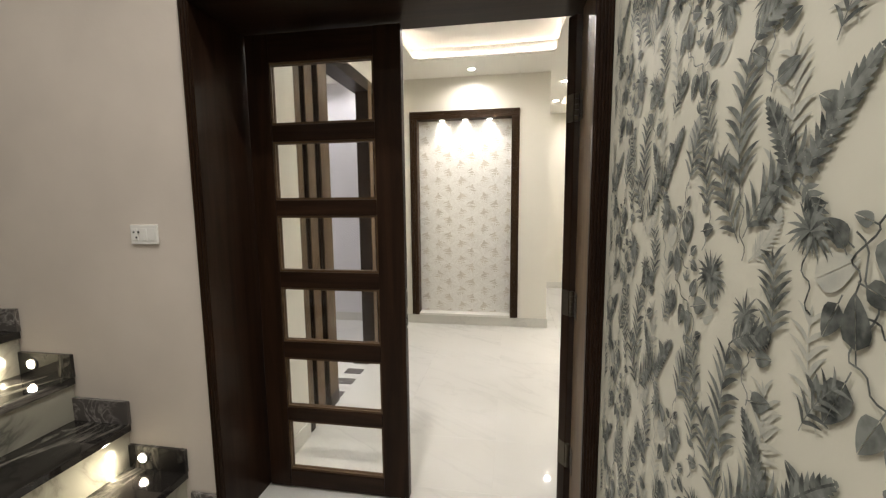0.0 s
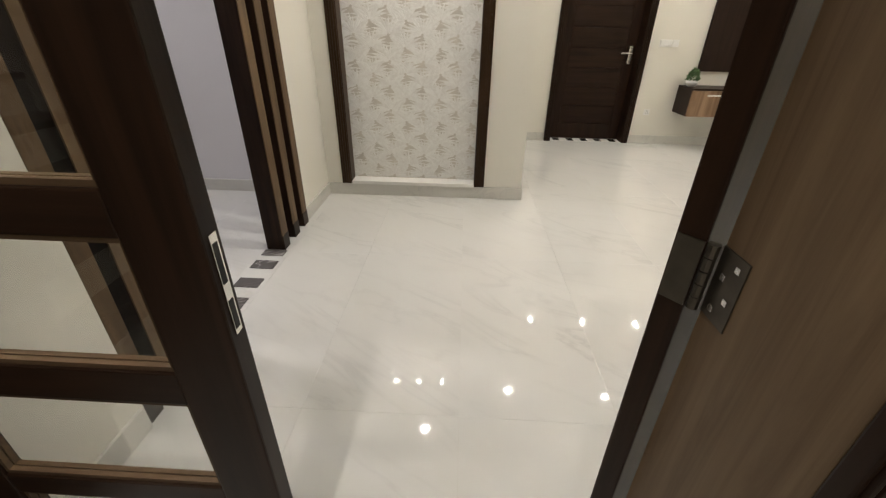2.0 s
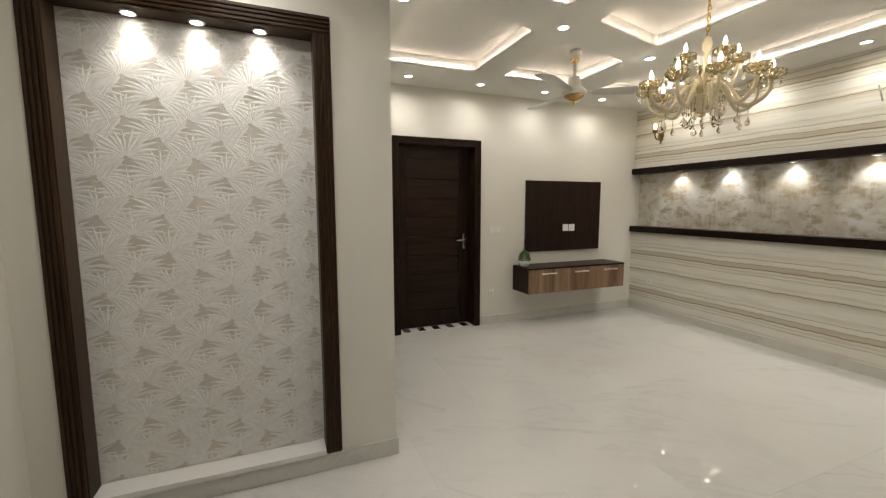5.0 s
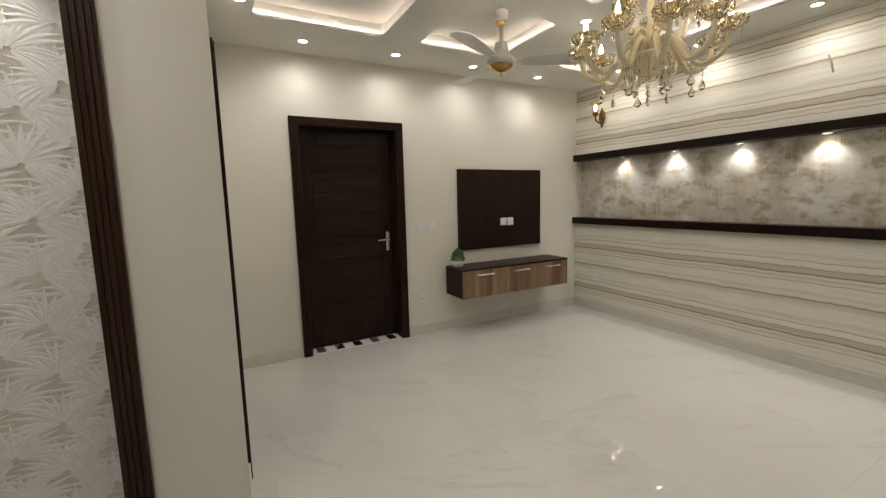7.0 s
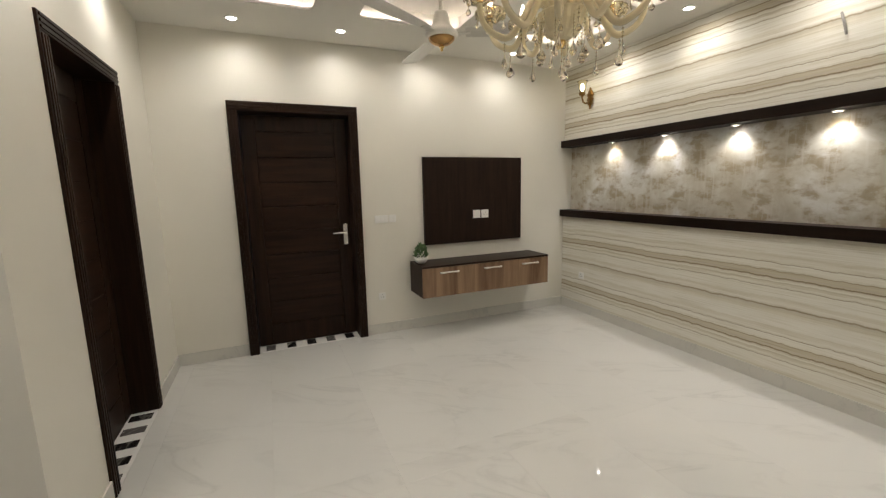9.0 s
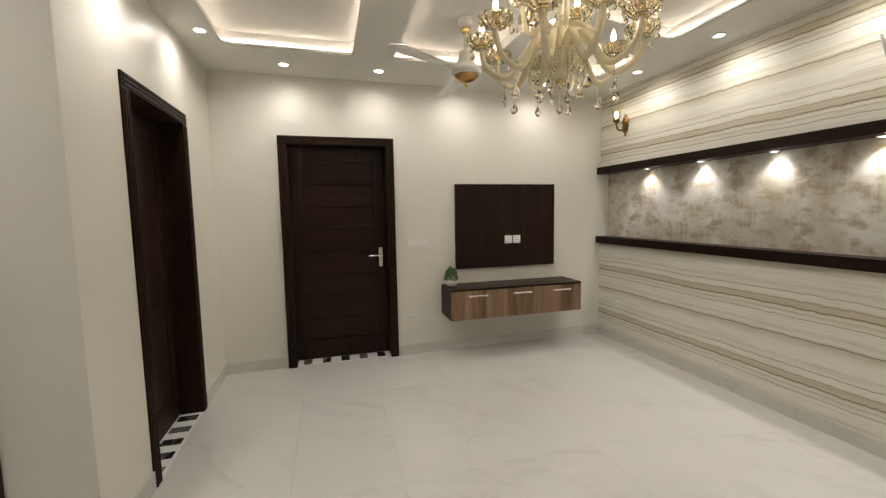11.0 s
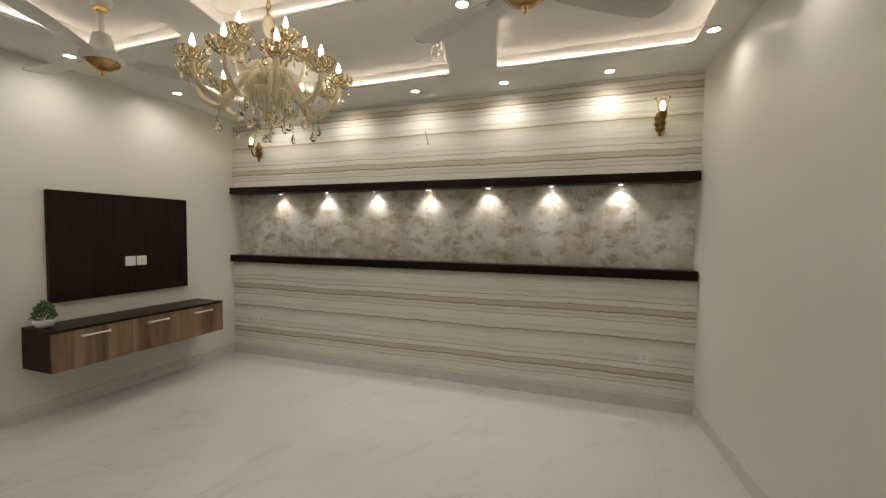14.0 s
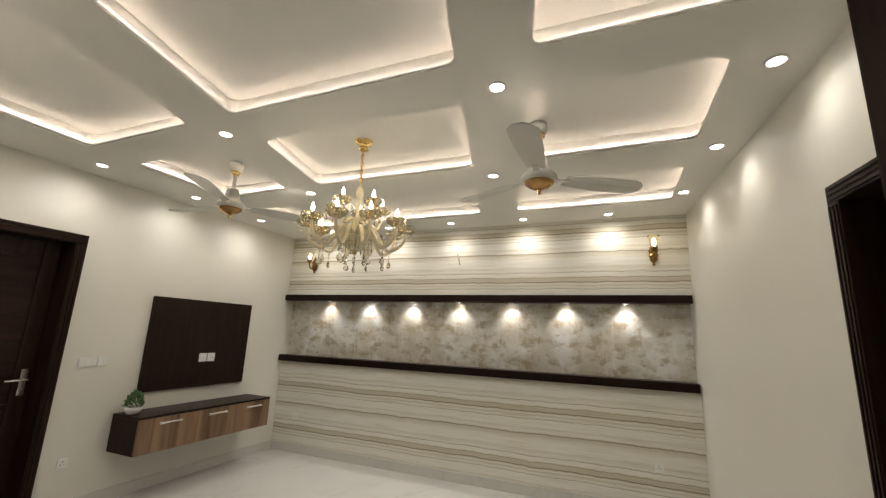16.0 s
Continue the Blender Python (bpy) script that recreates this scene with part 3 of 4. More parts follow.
def threshold(m, width, depth, n, label):
    """A strip of white marble with dark marble blocks let into it."""
    t = thing("threshold", label, "threshold", kind="structure", at=m)
    part("slab", boxes((-width / 2, width / 2, 0, depth, -0.010, 0.003)), WHITES, t)
    step = width / n
    for i in range(n):
        c = -width / 2 + step * (i + 0.5)
        part("inlay", boxes((c - step * 0.22, c + step * 0.22, depth * 0.12, depth * 0.88, 0.0, 0.0075)), (GREYM, BLACKM, BLACKM)[i % 3], t)
    return t


plank_door("door_1", pose(2.0725, YN, 0), "closed dark-stained wooden door with horizontal boards and chrome handle")
threshold(pose(2.0725, YN - 0.01, 0), 0.908, 0.165, 5, "white marble door sill with dark stone inlays")
plank_door("door_2", pose(XP, 6.02, 0, 0, 0, 90), "closed dark wooden door set deep in its frame", half=0.485, top=2.21, handle=0, proud=0.012)
threshold(pose(XP + 0.01, 6.02, 0, 0, 0, 90), 0.81, 0.165, 5, "white marble door sill with black stone inlays")
plank_door("door_3", SOUTH @ pose(2.80, 0, 0), "closed dark wooden door in the entrance wall", half=0.535, top=2.18, proud=0.012)

# entrance: ridged frame, one glazed leaf shut and one swung open into the room
entry = thing("door_4", "dark wooden double entrance door with glass panes, one leaf open", "door", kind="structure")
bm = boxes((-0.645, -0.602, 1.935, 2.33, 0, 2.15), bevel=0.003)
for k in (-0.637, -0.624, -0.611):
    box(bm, k - 0.004, k + 0.004, 1.930, 1.936, 0, 2.15, bevel=0.0015)
part("jamb", bm, DARK, entry)
bm = boxes((0.8500, 0.9075, 1.990, 2.015, 0, 2.15), bevel=0.003)
for k in (0.858, 0.869, 0.880, 0.890, 0.900):
    box(bm, k - 0.0035, k + 0.0035, 1.985, 1.991, 0, 2.15, bevel=0.0015)
part("jamb", bm, DARK, entry)
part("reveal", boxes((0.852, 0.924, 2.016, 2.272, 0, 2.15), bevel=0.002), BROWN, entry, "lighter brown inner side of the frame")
part("head", boxes((-0.645, 0.924, 1.935, 2.33, 2.151, 2.225), bevel=0.003), DARKX, entry)
part("rebate", boxes((-0.601, -0.588, 2.285, 2.33, 0, 2.149)), DARK, entry)

PANES = ((0.097, 0.358), (0.422, 0.675), (0.753, 1.015), (1.09, 1.349), (1.42, 1.68), (1.753, 2.02))


def glazed_leaf(m, side, label):
    """A leaf 0.71 wide; local x from the hinge (0) to the free edge (0.71 * side), y is its thickness."""
    leaf = thing("leaf", label, "", at=None)
    leaf.parent = entry
    leaf.matrix_local = m
    w, t = 0.71, 0.022

    def span(a, b):
        return (a, b) if side > 0 else (-b, -a)

    for a, b in ((0.0, 0.108), (0.588, w)):
        bm = boxes((*span(a + 0.0005, b - 0.0005), -t, t, 0.010, 2.140), bevel=0.004)
        part("stile", bm, DARK, leaf)
    zs = [0.010] + [z for p in PANES for z in p] + [2.140]
    for z0, z1 in zip(zs[::2], zs[1::2]):
        part("rail", boxes((*span(0.108, 0.588), -t + 0.002, t - 0.002, z0, z1), bevel=0.004), DARKX, leaf)
    for z0, z1 in PANES:
        pane = part("pane", boxes((*span(0.109, 0.587), -0.003, 0.003, z0 + 0.001, z1 - 0.001)), PANE, leaf)
        pane.visible_shadow = False
        bm = bmesh.new()
        for y0, y1 in ((-0.014, -0.0035), (0.0035, 0.014)):
            box(bm, *span(0.108, 0.116), y0, y1, z0, z1)
            box(bm, *span(0.580, 0.588), y0, y1, z0, z1)
            box(bm, *span(0.116, 0.580), y0, y1, z0, z0 + 0.010)
            box(bm, *span(0.116, 0.580), y0, y1, z1 - 0.010, z1)
        part("bead", bm, BEADW, leaf)
    return leaf


left = glazed_leaf(pose(-0.588, 2.257, 0), 1, "dark wooden leaf with six glass panes, shut")
strike = part("strike_plate", boxes((0.7095, 0.7125, -0.009, 0.009, 0.84, 1.02), bevel=0.0005), CHROME, left, "brushed steel strike plate")
for z0, z1 in ((0.85, 0.905), (0.935, 1.005)):
    part("latch_hole", boxes((0.7122, 0.7132, -0.007, 0.005, z0, z1)), HOLE, strike)
LEAF_TURN = 38
right = glazed_leaf(pose(0.815, 2.295, 0, 0, 0, LEAF_TURN), 1, "dark wooden leaf with six glass panes, open")
lever(right, pose(0.655, 0.022, 0.92, 0, 0, 180), -1)
lever(right, pose(0.655, -0.022, 0.92), 1)
bm = bmesh.new()
box(bm, 0.709, 0.712, -0.011, 0.011, 0.80, 1.02)
part("lock_plate", bm, CHROME, right, "steel lock plate")
for z in (0.28, 0.97, 1.78):
    hinge = part("hinge", boxes((0.8495, 0.8518, 2.212, 2.270, z - 0.055, z + 0.055)), HINGE, entry, "dark steel butt hinge")
    for k in range(5):
        bm = bmesh.new()
        tube(bm, [(0.838, 2.273, z - 0.055 + 0.022 * k + 0.0008), (0.838, 2.273, z - 0.055 + 0.022 * k + 0.0212)], 0.009, 10)
        part("knuckle", bm, HINGE, hinge)
    for dy, dz in ((2.228, 0.038), (2.250, 0.014), (2.228, -0.014), (2.250, -0.038)):
        part("screw", boxes((0.8478, 0.8494, dy - 0.005, dy + 0.005, z + dz - 0.005, z + dz + 0.005), bevel=0.0007), CHROME, hinge)
    part("hinge_plate", boxes((-0.0026, -0.0004, -0.021, 0.018, z - 0.055, z + 0.055)), HINGE, right, "dark steel hinge plate")

# ---- kitchen opening: dark posts, header, inlaid threshold ----
for y, w in ((4.00, 0.041), (4.18, 0.041), (4.355, 0.041), (2.990, 0.064), (2.818, 0.046), (2.692, 0.032)):
    t = thing("post", "tall dark wooden screen post, its lit room side painted lighter", "post", "screen posts", at=pose(-0.70 if y > 3.5 else -0.672, y + (0.04 if y > 3.5 else w), 0))
    part("core", boxes((-0.058, 0.054, -w, w, 0.003, 2.455), bevel=0.003), DARK, t)
    # lighter brown on this side paints the light that falls on the post
    part("facing", boxes((0.0545, 0.060, -w, w, 0.10, 2.455), bevel=0.001), FINW, t, "room-side face in lighter brown for the light on it")
    part("foot", boxes((0.0545, 0.062, -w - 0.001, w + 0.001, 0.003, 0.0995), bevel=0.001), DARK, t)
tagged(part("header_beam", boxes((-0.79, -0.642, 2.695, 4.44, 2.36, 2.458), bevel=0.003), DARKY), "dark wooden beam across the kitchen opening", "beam", "", "structure")
t = thing("threshold", "white marble floor strip with black inlays, greyed by painted reflections", "threshold", kind="structure")
part("slab", boxes((-0.7895, -0.6005, 3.1105, 3.9995, -0.010, 0.0004)), TILE, t)
# grey instead of black paints the bright wall mirrored in the inlays
for i, y in enumerate((3.20, 3.42, 3.61, 3.81, 3.965)):
    part("inlay", boxes((-0.765, -0.625, y - 0.045, y + (0.045 if i < 4 else 0.025), 0.0, 0.006)), GREYM, t)

# ---- niche ----
niche = thing("niche_frame", "dark ridged wooden frame round a lit wall niche", "frame", kind="structure")
bm = bmesh.new()


def ridged(bm, x0, x1, z0, z1, upright):
    box(bm, x0, x1, 5.018, 5.135, z0, z1, bevel=0.002)
    for k in (0.16, 0.38, 0.62, 0.84):
        if upright:
            c = x0 + (x1 - x0) * k
            box(bm, c - 0.006, c + 0.006, 5.010, 5.019, z0, z1, bevel=0.002)
        else:
            c = z0 + (z1 - z0) * k
            box(bm, x0, x1, 5.010, 5.019, c - 0.006, c + 0.006, bevel=0.002)


ridged(bm, -0.530, -0.448, 0.104, 2.30, True)
part("jamb", bm, UMBER, niche)
bm = bmesh.new()
ridged(bm, 0.588, 0.672, 0.104, 2.30, True)
part("jamb", bm, UMBER, niche)
bm = bmesh.new()
ridged(bm, -0.530, 0.672, 2.301, 2.388, False)
part("head", bm, UMBERX, niche)
part("sill", boxes((-0.446, 0.586, 5.012, 5.136, 0.1005, 0.128), bevel=0.002), WHITES, niche, "white stone sill")
setting("niche_back", boxes((-0.50, 0.635, 5.137, 5.16, 0.10, 2.36)), PALMB, "beige niche wallpaper with pale palm fans")
for x in (-0.175, 0.085, 0.350):
    downlight(x, 5.085, 2.299, 4.5, size=0.026, spread=96, blend=0.6, group="niche spotlights", label="small round niche spotlight, switched on")

# ---- long recess in the striped wall ----
tagged(part("shelf_board", boxes((4.965, 5.13, 2.386, YN - 0.004, 1.873, 1.949), bevel=0.003), DARKY), "dark wooden board above the lit wall recess", "shelf", "recess boards", "structure")
tagged(part("shelf_board", boxes((4.965, 5.13, 2.386, YN - 0.004, 1.085, 1.162), bevel=0.003), DARKY), "dark wooden board below the lit wall recess", "shelf", "recess boards", "structure")
for y in (6.515, 5.907, 5.305, 4.705, 4.097, 3.519, 2.951):
    downlight(5.072, y, 1.872, 7.5, size=0.024, spread=112, blend=0.75, color=(1.0, 0.97, 0.94), group="recess spotlights", label="small round recess spotlight, switched on")

# ---- TV panel and wall cabinet ----
t = thing("television_mount", "flat dark brown wooden backing for a television on the wall", "television mount", at=pose(3.82, YN, 0))
part("board", boxes((-0.576, 0.574, -0.034, -0.001, 0.872, 1.756), bevel=0.001), PANELW, t)
for r in ((-0.579, -0.5762, -0.0345, -0.001, 0.869, 1.759), (0.5742, 0.577, -0.0345, -0.001, 0.869, 1.759), (-0.576, 0.574, -0.0345, -0.001, 0.869, 0.8718), (-0.576, 0.574, -0.0345, -0.001, 1.7562, 1.759)):
    part("edge_band", boxes(r), DARK, t)


def plate(name, label, m, w, h, kind="switch"):
    """A white wall plate, face towards -y."""
    t = thing(name, label, "socket" if kind == "socket" else "switch", at=m)
    part("plate", boxes((-w / 2, w / 2, -0.009, -0.0005, -h / 2, h / 2), bevel=0.0025), PLASTIC, t)
    if kind == "socket":
        for x, z in ((0, 0.014), (-0.011, -0.008), (0.011, -0.008)):
            part("pin_hole", boxes((x - 0.003, x + 0.003, -0.0096, -0.0088, z - 0.004, z + 0.004)), HOLE, t)
    else:
        n = max(1, round(w / 0.045))
        for i in range(n):
            c = -w / 2 + w * (i + 0.5) / n
            part("rocker", boxes((c - w / n * 0.34, c + w / n * 0.34, -0.012, -0.0085, -h * 0.3, h * 0.3), bevel=0.0015), PLASTIC, t)
    return t


plate("wall_switch", "white blank plate on the dark TV panel", pose(3.836, YN - 0.034, 1.165), 0.086, 0.086)
plate("wall_socket", "white power socket on the dark TV panel", pose(3.934, YN - 0.034, 1.165), 0.086, 0.086, "socket")
plate("wall_switch", "white switch plate on the wall beside the door", pose(2.80, YN, 1.16), 0.135, 0.075)
plate("wall_switch", "white switch plate on the wall beside the door", pose(2.91, YN, 1.16), 0.075, 0.075)
plate("wall_socket", "small white socket low on the wall", pose(2.773, YN, 0.385), 0.07, 0.07, "socket")
plate("wall_socket", "white socket low on the striped wall", pose(XE, 6.835, 0.42, 0, 0, -90), 0.075, 0.075, "socket")
plate("wall_socket", "white socket low on the striped wall", pose(XE, 2.745, 0.424, 0, 0, -90), 0.075, 0.075, "socket")
hall_plate = plate("wall_socket", "white wall plate with socket holes on the hall wall", pose(-0.89, YH - 0.006, 1.285), 0.125, 0.08)
for x, z in ((-0.044, 0.010), (-0.022, 0.010), (-0.033, -0.012)):
    part("pin_hole", boxes((x - 0.004, x + 0.004, -0.0126, -0.0118, z - 0.004, z + 0.004)), HOLE, hall_plate)
plate("wall_socket", "white socket on the kitchen wall", pose(-1.976, 5.03, 1.137), 0.08, 0.08, "socket")
t = thing("junction_box", "round white junction box with loose wires on the kitchen wall", "junction box", at=pose(-1.94, 5.03, 2.374, 90))
bm = bmesh.new()
lathe(bm, [(0.048, 0.0005), (0.048, 0.008), (0.042, 0.011)], 20)
part("cover", bm, KPAINT, t, smooth=False)
for x, z in ((-0.008, -0.012), (0.004, 0.008)):
    bm = bmesh.new()
    lathe(bm, [(0.007, 0.0111), (0.007, 0.0118)], 10, x, z)
    part("wire_hole", bm, HOLE, t)

cab = thing("tv_cabinet", "wall-hung cabinet with rustic wood drawers and dark top", "cabinet", at=pose(3.805, YN, 0.404))
part("side", boxes((-0.725, -0.707, -0.3445, -0.001, 0, 0.289), bevel=0.0015), DARK, cab)
part("side", boxes((0.707, 0.725, -0.3445, -0.001, 0, 0.289), bevel=0.0015), DARK, cab)
part("top", boxes((-0.725, 0.725, -0.366, -0.001, 0.2895, 0.309), bevel=0.002), DARKX, cab)
part("bottom", boxes((-0.7065, 0.7065, -0.345, -0.001, 0, 0.018)), DARKX, cab)
part("back", boxes((-0.7065, 0.7065, -0.020, -0.0015, 0.0185, 0.289)), DARK, cab)
for x0, x1 in ((-0.7245, -0.182), (-0.1805, 0.240), (0.2415, 0.7245)):
    d = part("drawer", boxes((x0, x1, -0.363, -0.345, 0.002, 0.2875), bevel=0.0015), DRAWER, cab, "rustic oak drawer front")
    c = (x0 + x1) / 2 + 0.01
    bm = bmesh.new()
    tube(bm, [(c - 0.095, -0.364, 0.236), (c - 0.088, -0.385, 0.238), (c - 0.05, -0.391, 0.241), (c, -0.392, 0.242), (c + 0.05, -0.391, 0.241), (c + 0.088, -0.385, 0.238), (c + 0.095, -0.364, 0.236)], [0.011, 0.010, 0.008, 0.007, 0.008, 0.010, 0.011], 8)
    part("handle", bm, PALESTEEL, d, "curved chrome bar handle", smooth=True)

plant = thing("potted_plant", "small green succulent in a white bowl on the cabinet", "plant", at=pose(3.145, 7.02, 0.713))
bm = bmesh.new()
lathe(bm, [(0.034, 0.0005), (0.050, 0.010), (0.064, 0.040), (0.066, 0.060), (0.060, 0.061), (0.056, 0.046)], 24)
part("bowl", bm, PLASTIC, plant, "white bowl", smooth=True)
rng = random.Random(5)
leafmesh = []
for k in range(3):
    bm = bmesh.new()
    lathe(bm, [(0.002, 0), (0.008, 0.007), (0.010, 0.014), (0.007, 0.021), (0.001, 0.025)], 6)
    bmesh.ops.scale(bm, vec=(1, 0.45, 0.85 + 0.15 * k), verts=bm.verts)
    leafmesh.append(meshed("leaf", bm, LEAFG, True))
for i in range(190):
    a, e = rng.uniform(0, 2 * math.pi), math.asin(rng.uniform(0.0, 1.0))
    r = 0.040 + 0.016 * rng.random()
    p = Vector((math.cos(a) * math.cos(e) * r * 1.05, math.sin(a) * math.cos(e) * r * 1.05, 0.070 + math.sin(e) * r * 2.1))
    ob = new("leaf", leafmesh[i % 3])
    ob.parent = plant
    q = Vector((p.x, p.y, (p.z - 0.06) * 0.7 + 0.012 * rng.uniform(-1, 1.5))).to_track_quat("Z", "Y")
    ob.matrix_local = Matrix.Translation(p) @ q.to_matrix().to_4x4() @ pose(0, 0, 0, 0, 0, rng.uniform(0, 360))


# ---- wall sconces, loose cable ----
def sconce(y):
    """Brass bracket on the striped wall with a tulip glass shade."""
    t = thing("wall_sconce", "brass wall light with a tulip glass shade, switched on", "wall light", "wall sconces", at=pose(XE, y, 2.36))
    bm = bmesh.new()
    lathe(bm, [(0.004, -0.125), (0.012, -0.115), (0.008, -0.10), (0.020, -0.080), (0.030, -0.066), (0.024, -0.050), (0.036, -0.025), (0.027, 0.0), (0.037, 0.022), (0.028, 0.042), (0.022, 0.062), (0.009, 0.074), (0.012, 0.084), (0.003, 0.10)], 16, flute=0.14)
    bmesh.ops.scale(bm, vec=(0.5, 1.15, 1), verts=bm.verts)
    bmesh.ops.translate(bm, vec=(-0.0215, 0, 0), verts=bm.verts)
    part("backplate", bm, OLDBRASS, t, "aged brass")
    bm = bmesh.new()
    tube(bm, [(-0.03, 0, -0.03), (-0.055, 0, -0.062), (-0.085, 0, -0.070), (-0.115, 0, -0.055), (-0.128, 0, -0.02), (-0.13, 0, 0.01)], [0.011, 0.010, 0.010, 0.010, 0.009, 0.012], 10)
    part("arm", bm, OLDBRASS, t, "curved brass arm", smooth=True)
    bm = bmesh.new()
    lathe(bm, [(0.010, 0.0), (0.030, 0.012), (0.034, 0.03), (0.026, 0.044), (0.012, 0.05)], 16, -0.13, 0, flute=0.06)
    part("cup", bm, OLDBRASS, t, "brass cup")
    bm = bmesh.new()
    n = 24
    prof = [(0.026, 0.045), (0.036, 0.070), (0.038, 0.10), (0.043, 0.13), (0.056, 0.148)]
    inner = [(r - 0.003, z) for r, z in prof][::-1]
    rings = [[bm.verts.new((-0.13 + r * math.cos(2 * math.pi * i / n), r * math.sin(2 * math.pi * i / n), z)) for i in range(n)] for r, z in prof + inner]
    for a, b in zip(rings, rings[1:] + rings[:1]):
        for i in range(n):
            bm.faces.new((a[i], a[(i + 1) % n], b[(i + 1) % n], b[i]))
    shade = part("shade", bm, SHADEG, t, "amber-tinted glass tulip shade", smooth=True)
    shade.visible_shadow = False
    bm = bmesh.new()
    lathe(bm, [(0.008, 0.052), (0.016, 0.070), (0.019, 0.090), (0.014, 0.112), (0.003, 0.124)], 14, -0.13, 0)
    part("bulb", bm, GLOWS, t, "glowing bulb", smooth=True)
    return t


sconce(6.76)
sconce(2.68)
bm = bmesh.new()
tube(bm, [(5.019, 4.72, 2.43), (4.995, 4.71, 2.425), (4.985, 4.695, 2.385), (4.99, 4.685, 2.34), (5.003, 4.68, 2.295)], 0.0068, 8)
tagged(part("loose_cable", bm, WIRE), "short grey cable end sticking out of the striped wall", "cable")


# ---- ceiling fans ----
def fan(x, y, turn):
    t = thing("ceiling_fan", "cream three-blade ceiling fan with gold trim, at rest", "ceiling fan", "ceiling fans", at=pose(x, y, TOP, 0, 0, turn))
    bm = bmesh.new()
    lathe(bm, [(0.050, -0.0005), (0.056, -0.03), (0.050, -0.062), (0.030, -0.07)], 24)
    part("canopy", bm, FANW, t, smooth=True)
    bm = bmesh.new()
    lathe(bm, [(0.030, -0.0705), (0.040, -0.077), (0.032, -0.086), (0.037, -0.095), (0.022, -0.108)], 20)
    part("collar", bm, BRASS, t, "gold collar", smooth=True)
    bm = bmesh.new()
    tube(bm, [(0, 0, -0.1), (0, 0, -0.24)], 0.015, 12)
    part("rod", bm, FANW, t)
    bm = bmesh.new()
    lathe(bm, [(0.016, -0.225), (0.044, -0.233), (0.050, -0.255), (0.060, -0.305), (0.068, -0.325), (0.092, -0.345), (0.110, -0.362), (0.113, -0.380), (0.093, -0.398)], 32)
    part("motor_housing", bm, FANW, t, smooth=True)
    bm = bmesh.new()
    lathe(bm, [(0.090, -0.3985), (0.087, -0.412), (0.063, -0.432), (0.032, -0.444), (0.02, -0.446)], 28)
    part("gold_cap", bm, FANGOLD, t, "bronze-gold cap", smooth=True)
    bm = bmesh.new()
    lathe(bm, [(0.016, -0.4465), (0.018, -0.455), (0.010, -0.462), (0.011, -0.474), (0.004, -0.482)], 14)
    part("finial", bm, BRASS, t, "gold finial", smooth=True)
    for k in range(3):
        turnk = pose(0, 0, -0.372, 0, 0, 120 * k)
        bm = bmesh.new()
        box(bm, 0.085, 0.20, -0.020, 0.020, -0.006, 0.0, bevel=0.002)
        box(bm, 0.12, 0.135, -0.03, 0.03, -0.010, -0.006, bevel=0.001)
        arm = part("blade_arm", bm, FANW, t)
        arm.matrix_local = turnk
        bm = bmesh.new()
        rows = []
        for i in range(31):
            u = math.sin(math.pi / 2 * i / 30)
            w = 0.052 + 0.030 * math.sin(min(1, u * 1.35) * math.pi * 0.5)
            if u > 0.86:
                w *= math.sqrt(max(0.004, 1 - ((u - 0.86) / 0.1401) ** 2))
            r = 0.165 + 0.535 * u
            tilt = -0.20 + 0.06 * u
            rows.append([bm.verts.new((r, s * w, s * w * tilt + dz)) for s, dz in ((-1, 0.0), (0, 0.006), (1, 0.0), (1, 0.004), (0, 0.010), (-1, 0.004))])
        for a, b in zip(rows, rows[1:]):
            for i in range(6):
                bm.faces.new((a[i], a[(i + 1) % 6], b[(i + 1) % 6], b[i]))
        bm.faces.new(rows[0][::-1])
        bm.faces.new(rows[-1])
        blade = part("blade", bm, FANW, t, smooth=False)
        blade.matrix_local = turnk
    return t


fan(2.97, 5.99, 210)
fan(3.08, 3.475, 302)

# ---- chandelier ----
ch = thing("chandelier", "gold crystal chandelier with lit candle bulbs and glass drops", "chandelier", at=pose(2.95, 4.71, 0, 0, 0, 12))
bm = bmesh.new()
lathe(bm, [(0.066, TOP - 0.0005), (0.064, TOP - 0.012), (0.036, TOP - 0.022), (0.030, TOP - 0.055), (0.038, TOP - 0.062), (0.020, TOP - 0.072)], 24)
part("canopy", bm, BRASS, ch, "polished gold canopy", smooth=True)
bm = bmesh.new()
z = TOP - 0.075
i = 0
while z > 2.50:
    a = (i % 2) * math.pi / 2
    pts = [(0.011 * math.cos(s) * math.cos(a), 0.011 * math.cos(s) * math.sin(a), z - 0.016 + 0.020 * math.sin(s)) for s in [k * math.pi / 4 for k in range(9)]]
    tube(bm, pts, 0.0035, 5)
    z -= 0.030
    i += 1
part("chain", bm, BRASS, ch, "gold chain")
bm = bmesh.new()
tube(bm, [(0.006, 0.0, TOP - 0.07), (-0.006, 0.004, 2.68), (0.006, -0.003, 2.5)], 0.005, 6)
part("flex", bm, CREAM, ch)
bm = bmesh.new()
lathe(bm, [(0.006, 2.52), (0.022, 2.50), (0.030, 2.465), (0.024, 2.43), (0.011, 2.415), (0.016, 2.39), (0.015, 2.30), (0.027, 2.27), (0.020, 2.22), (0.030, 2.18), (0.040, 2.143)], 20)
part("column", bm, CREAM, ch, "cream glass baluster", smooth=True)
bm = bmesh.new()
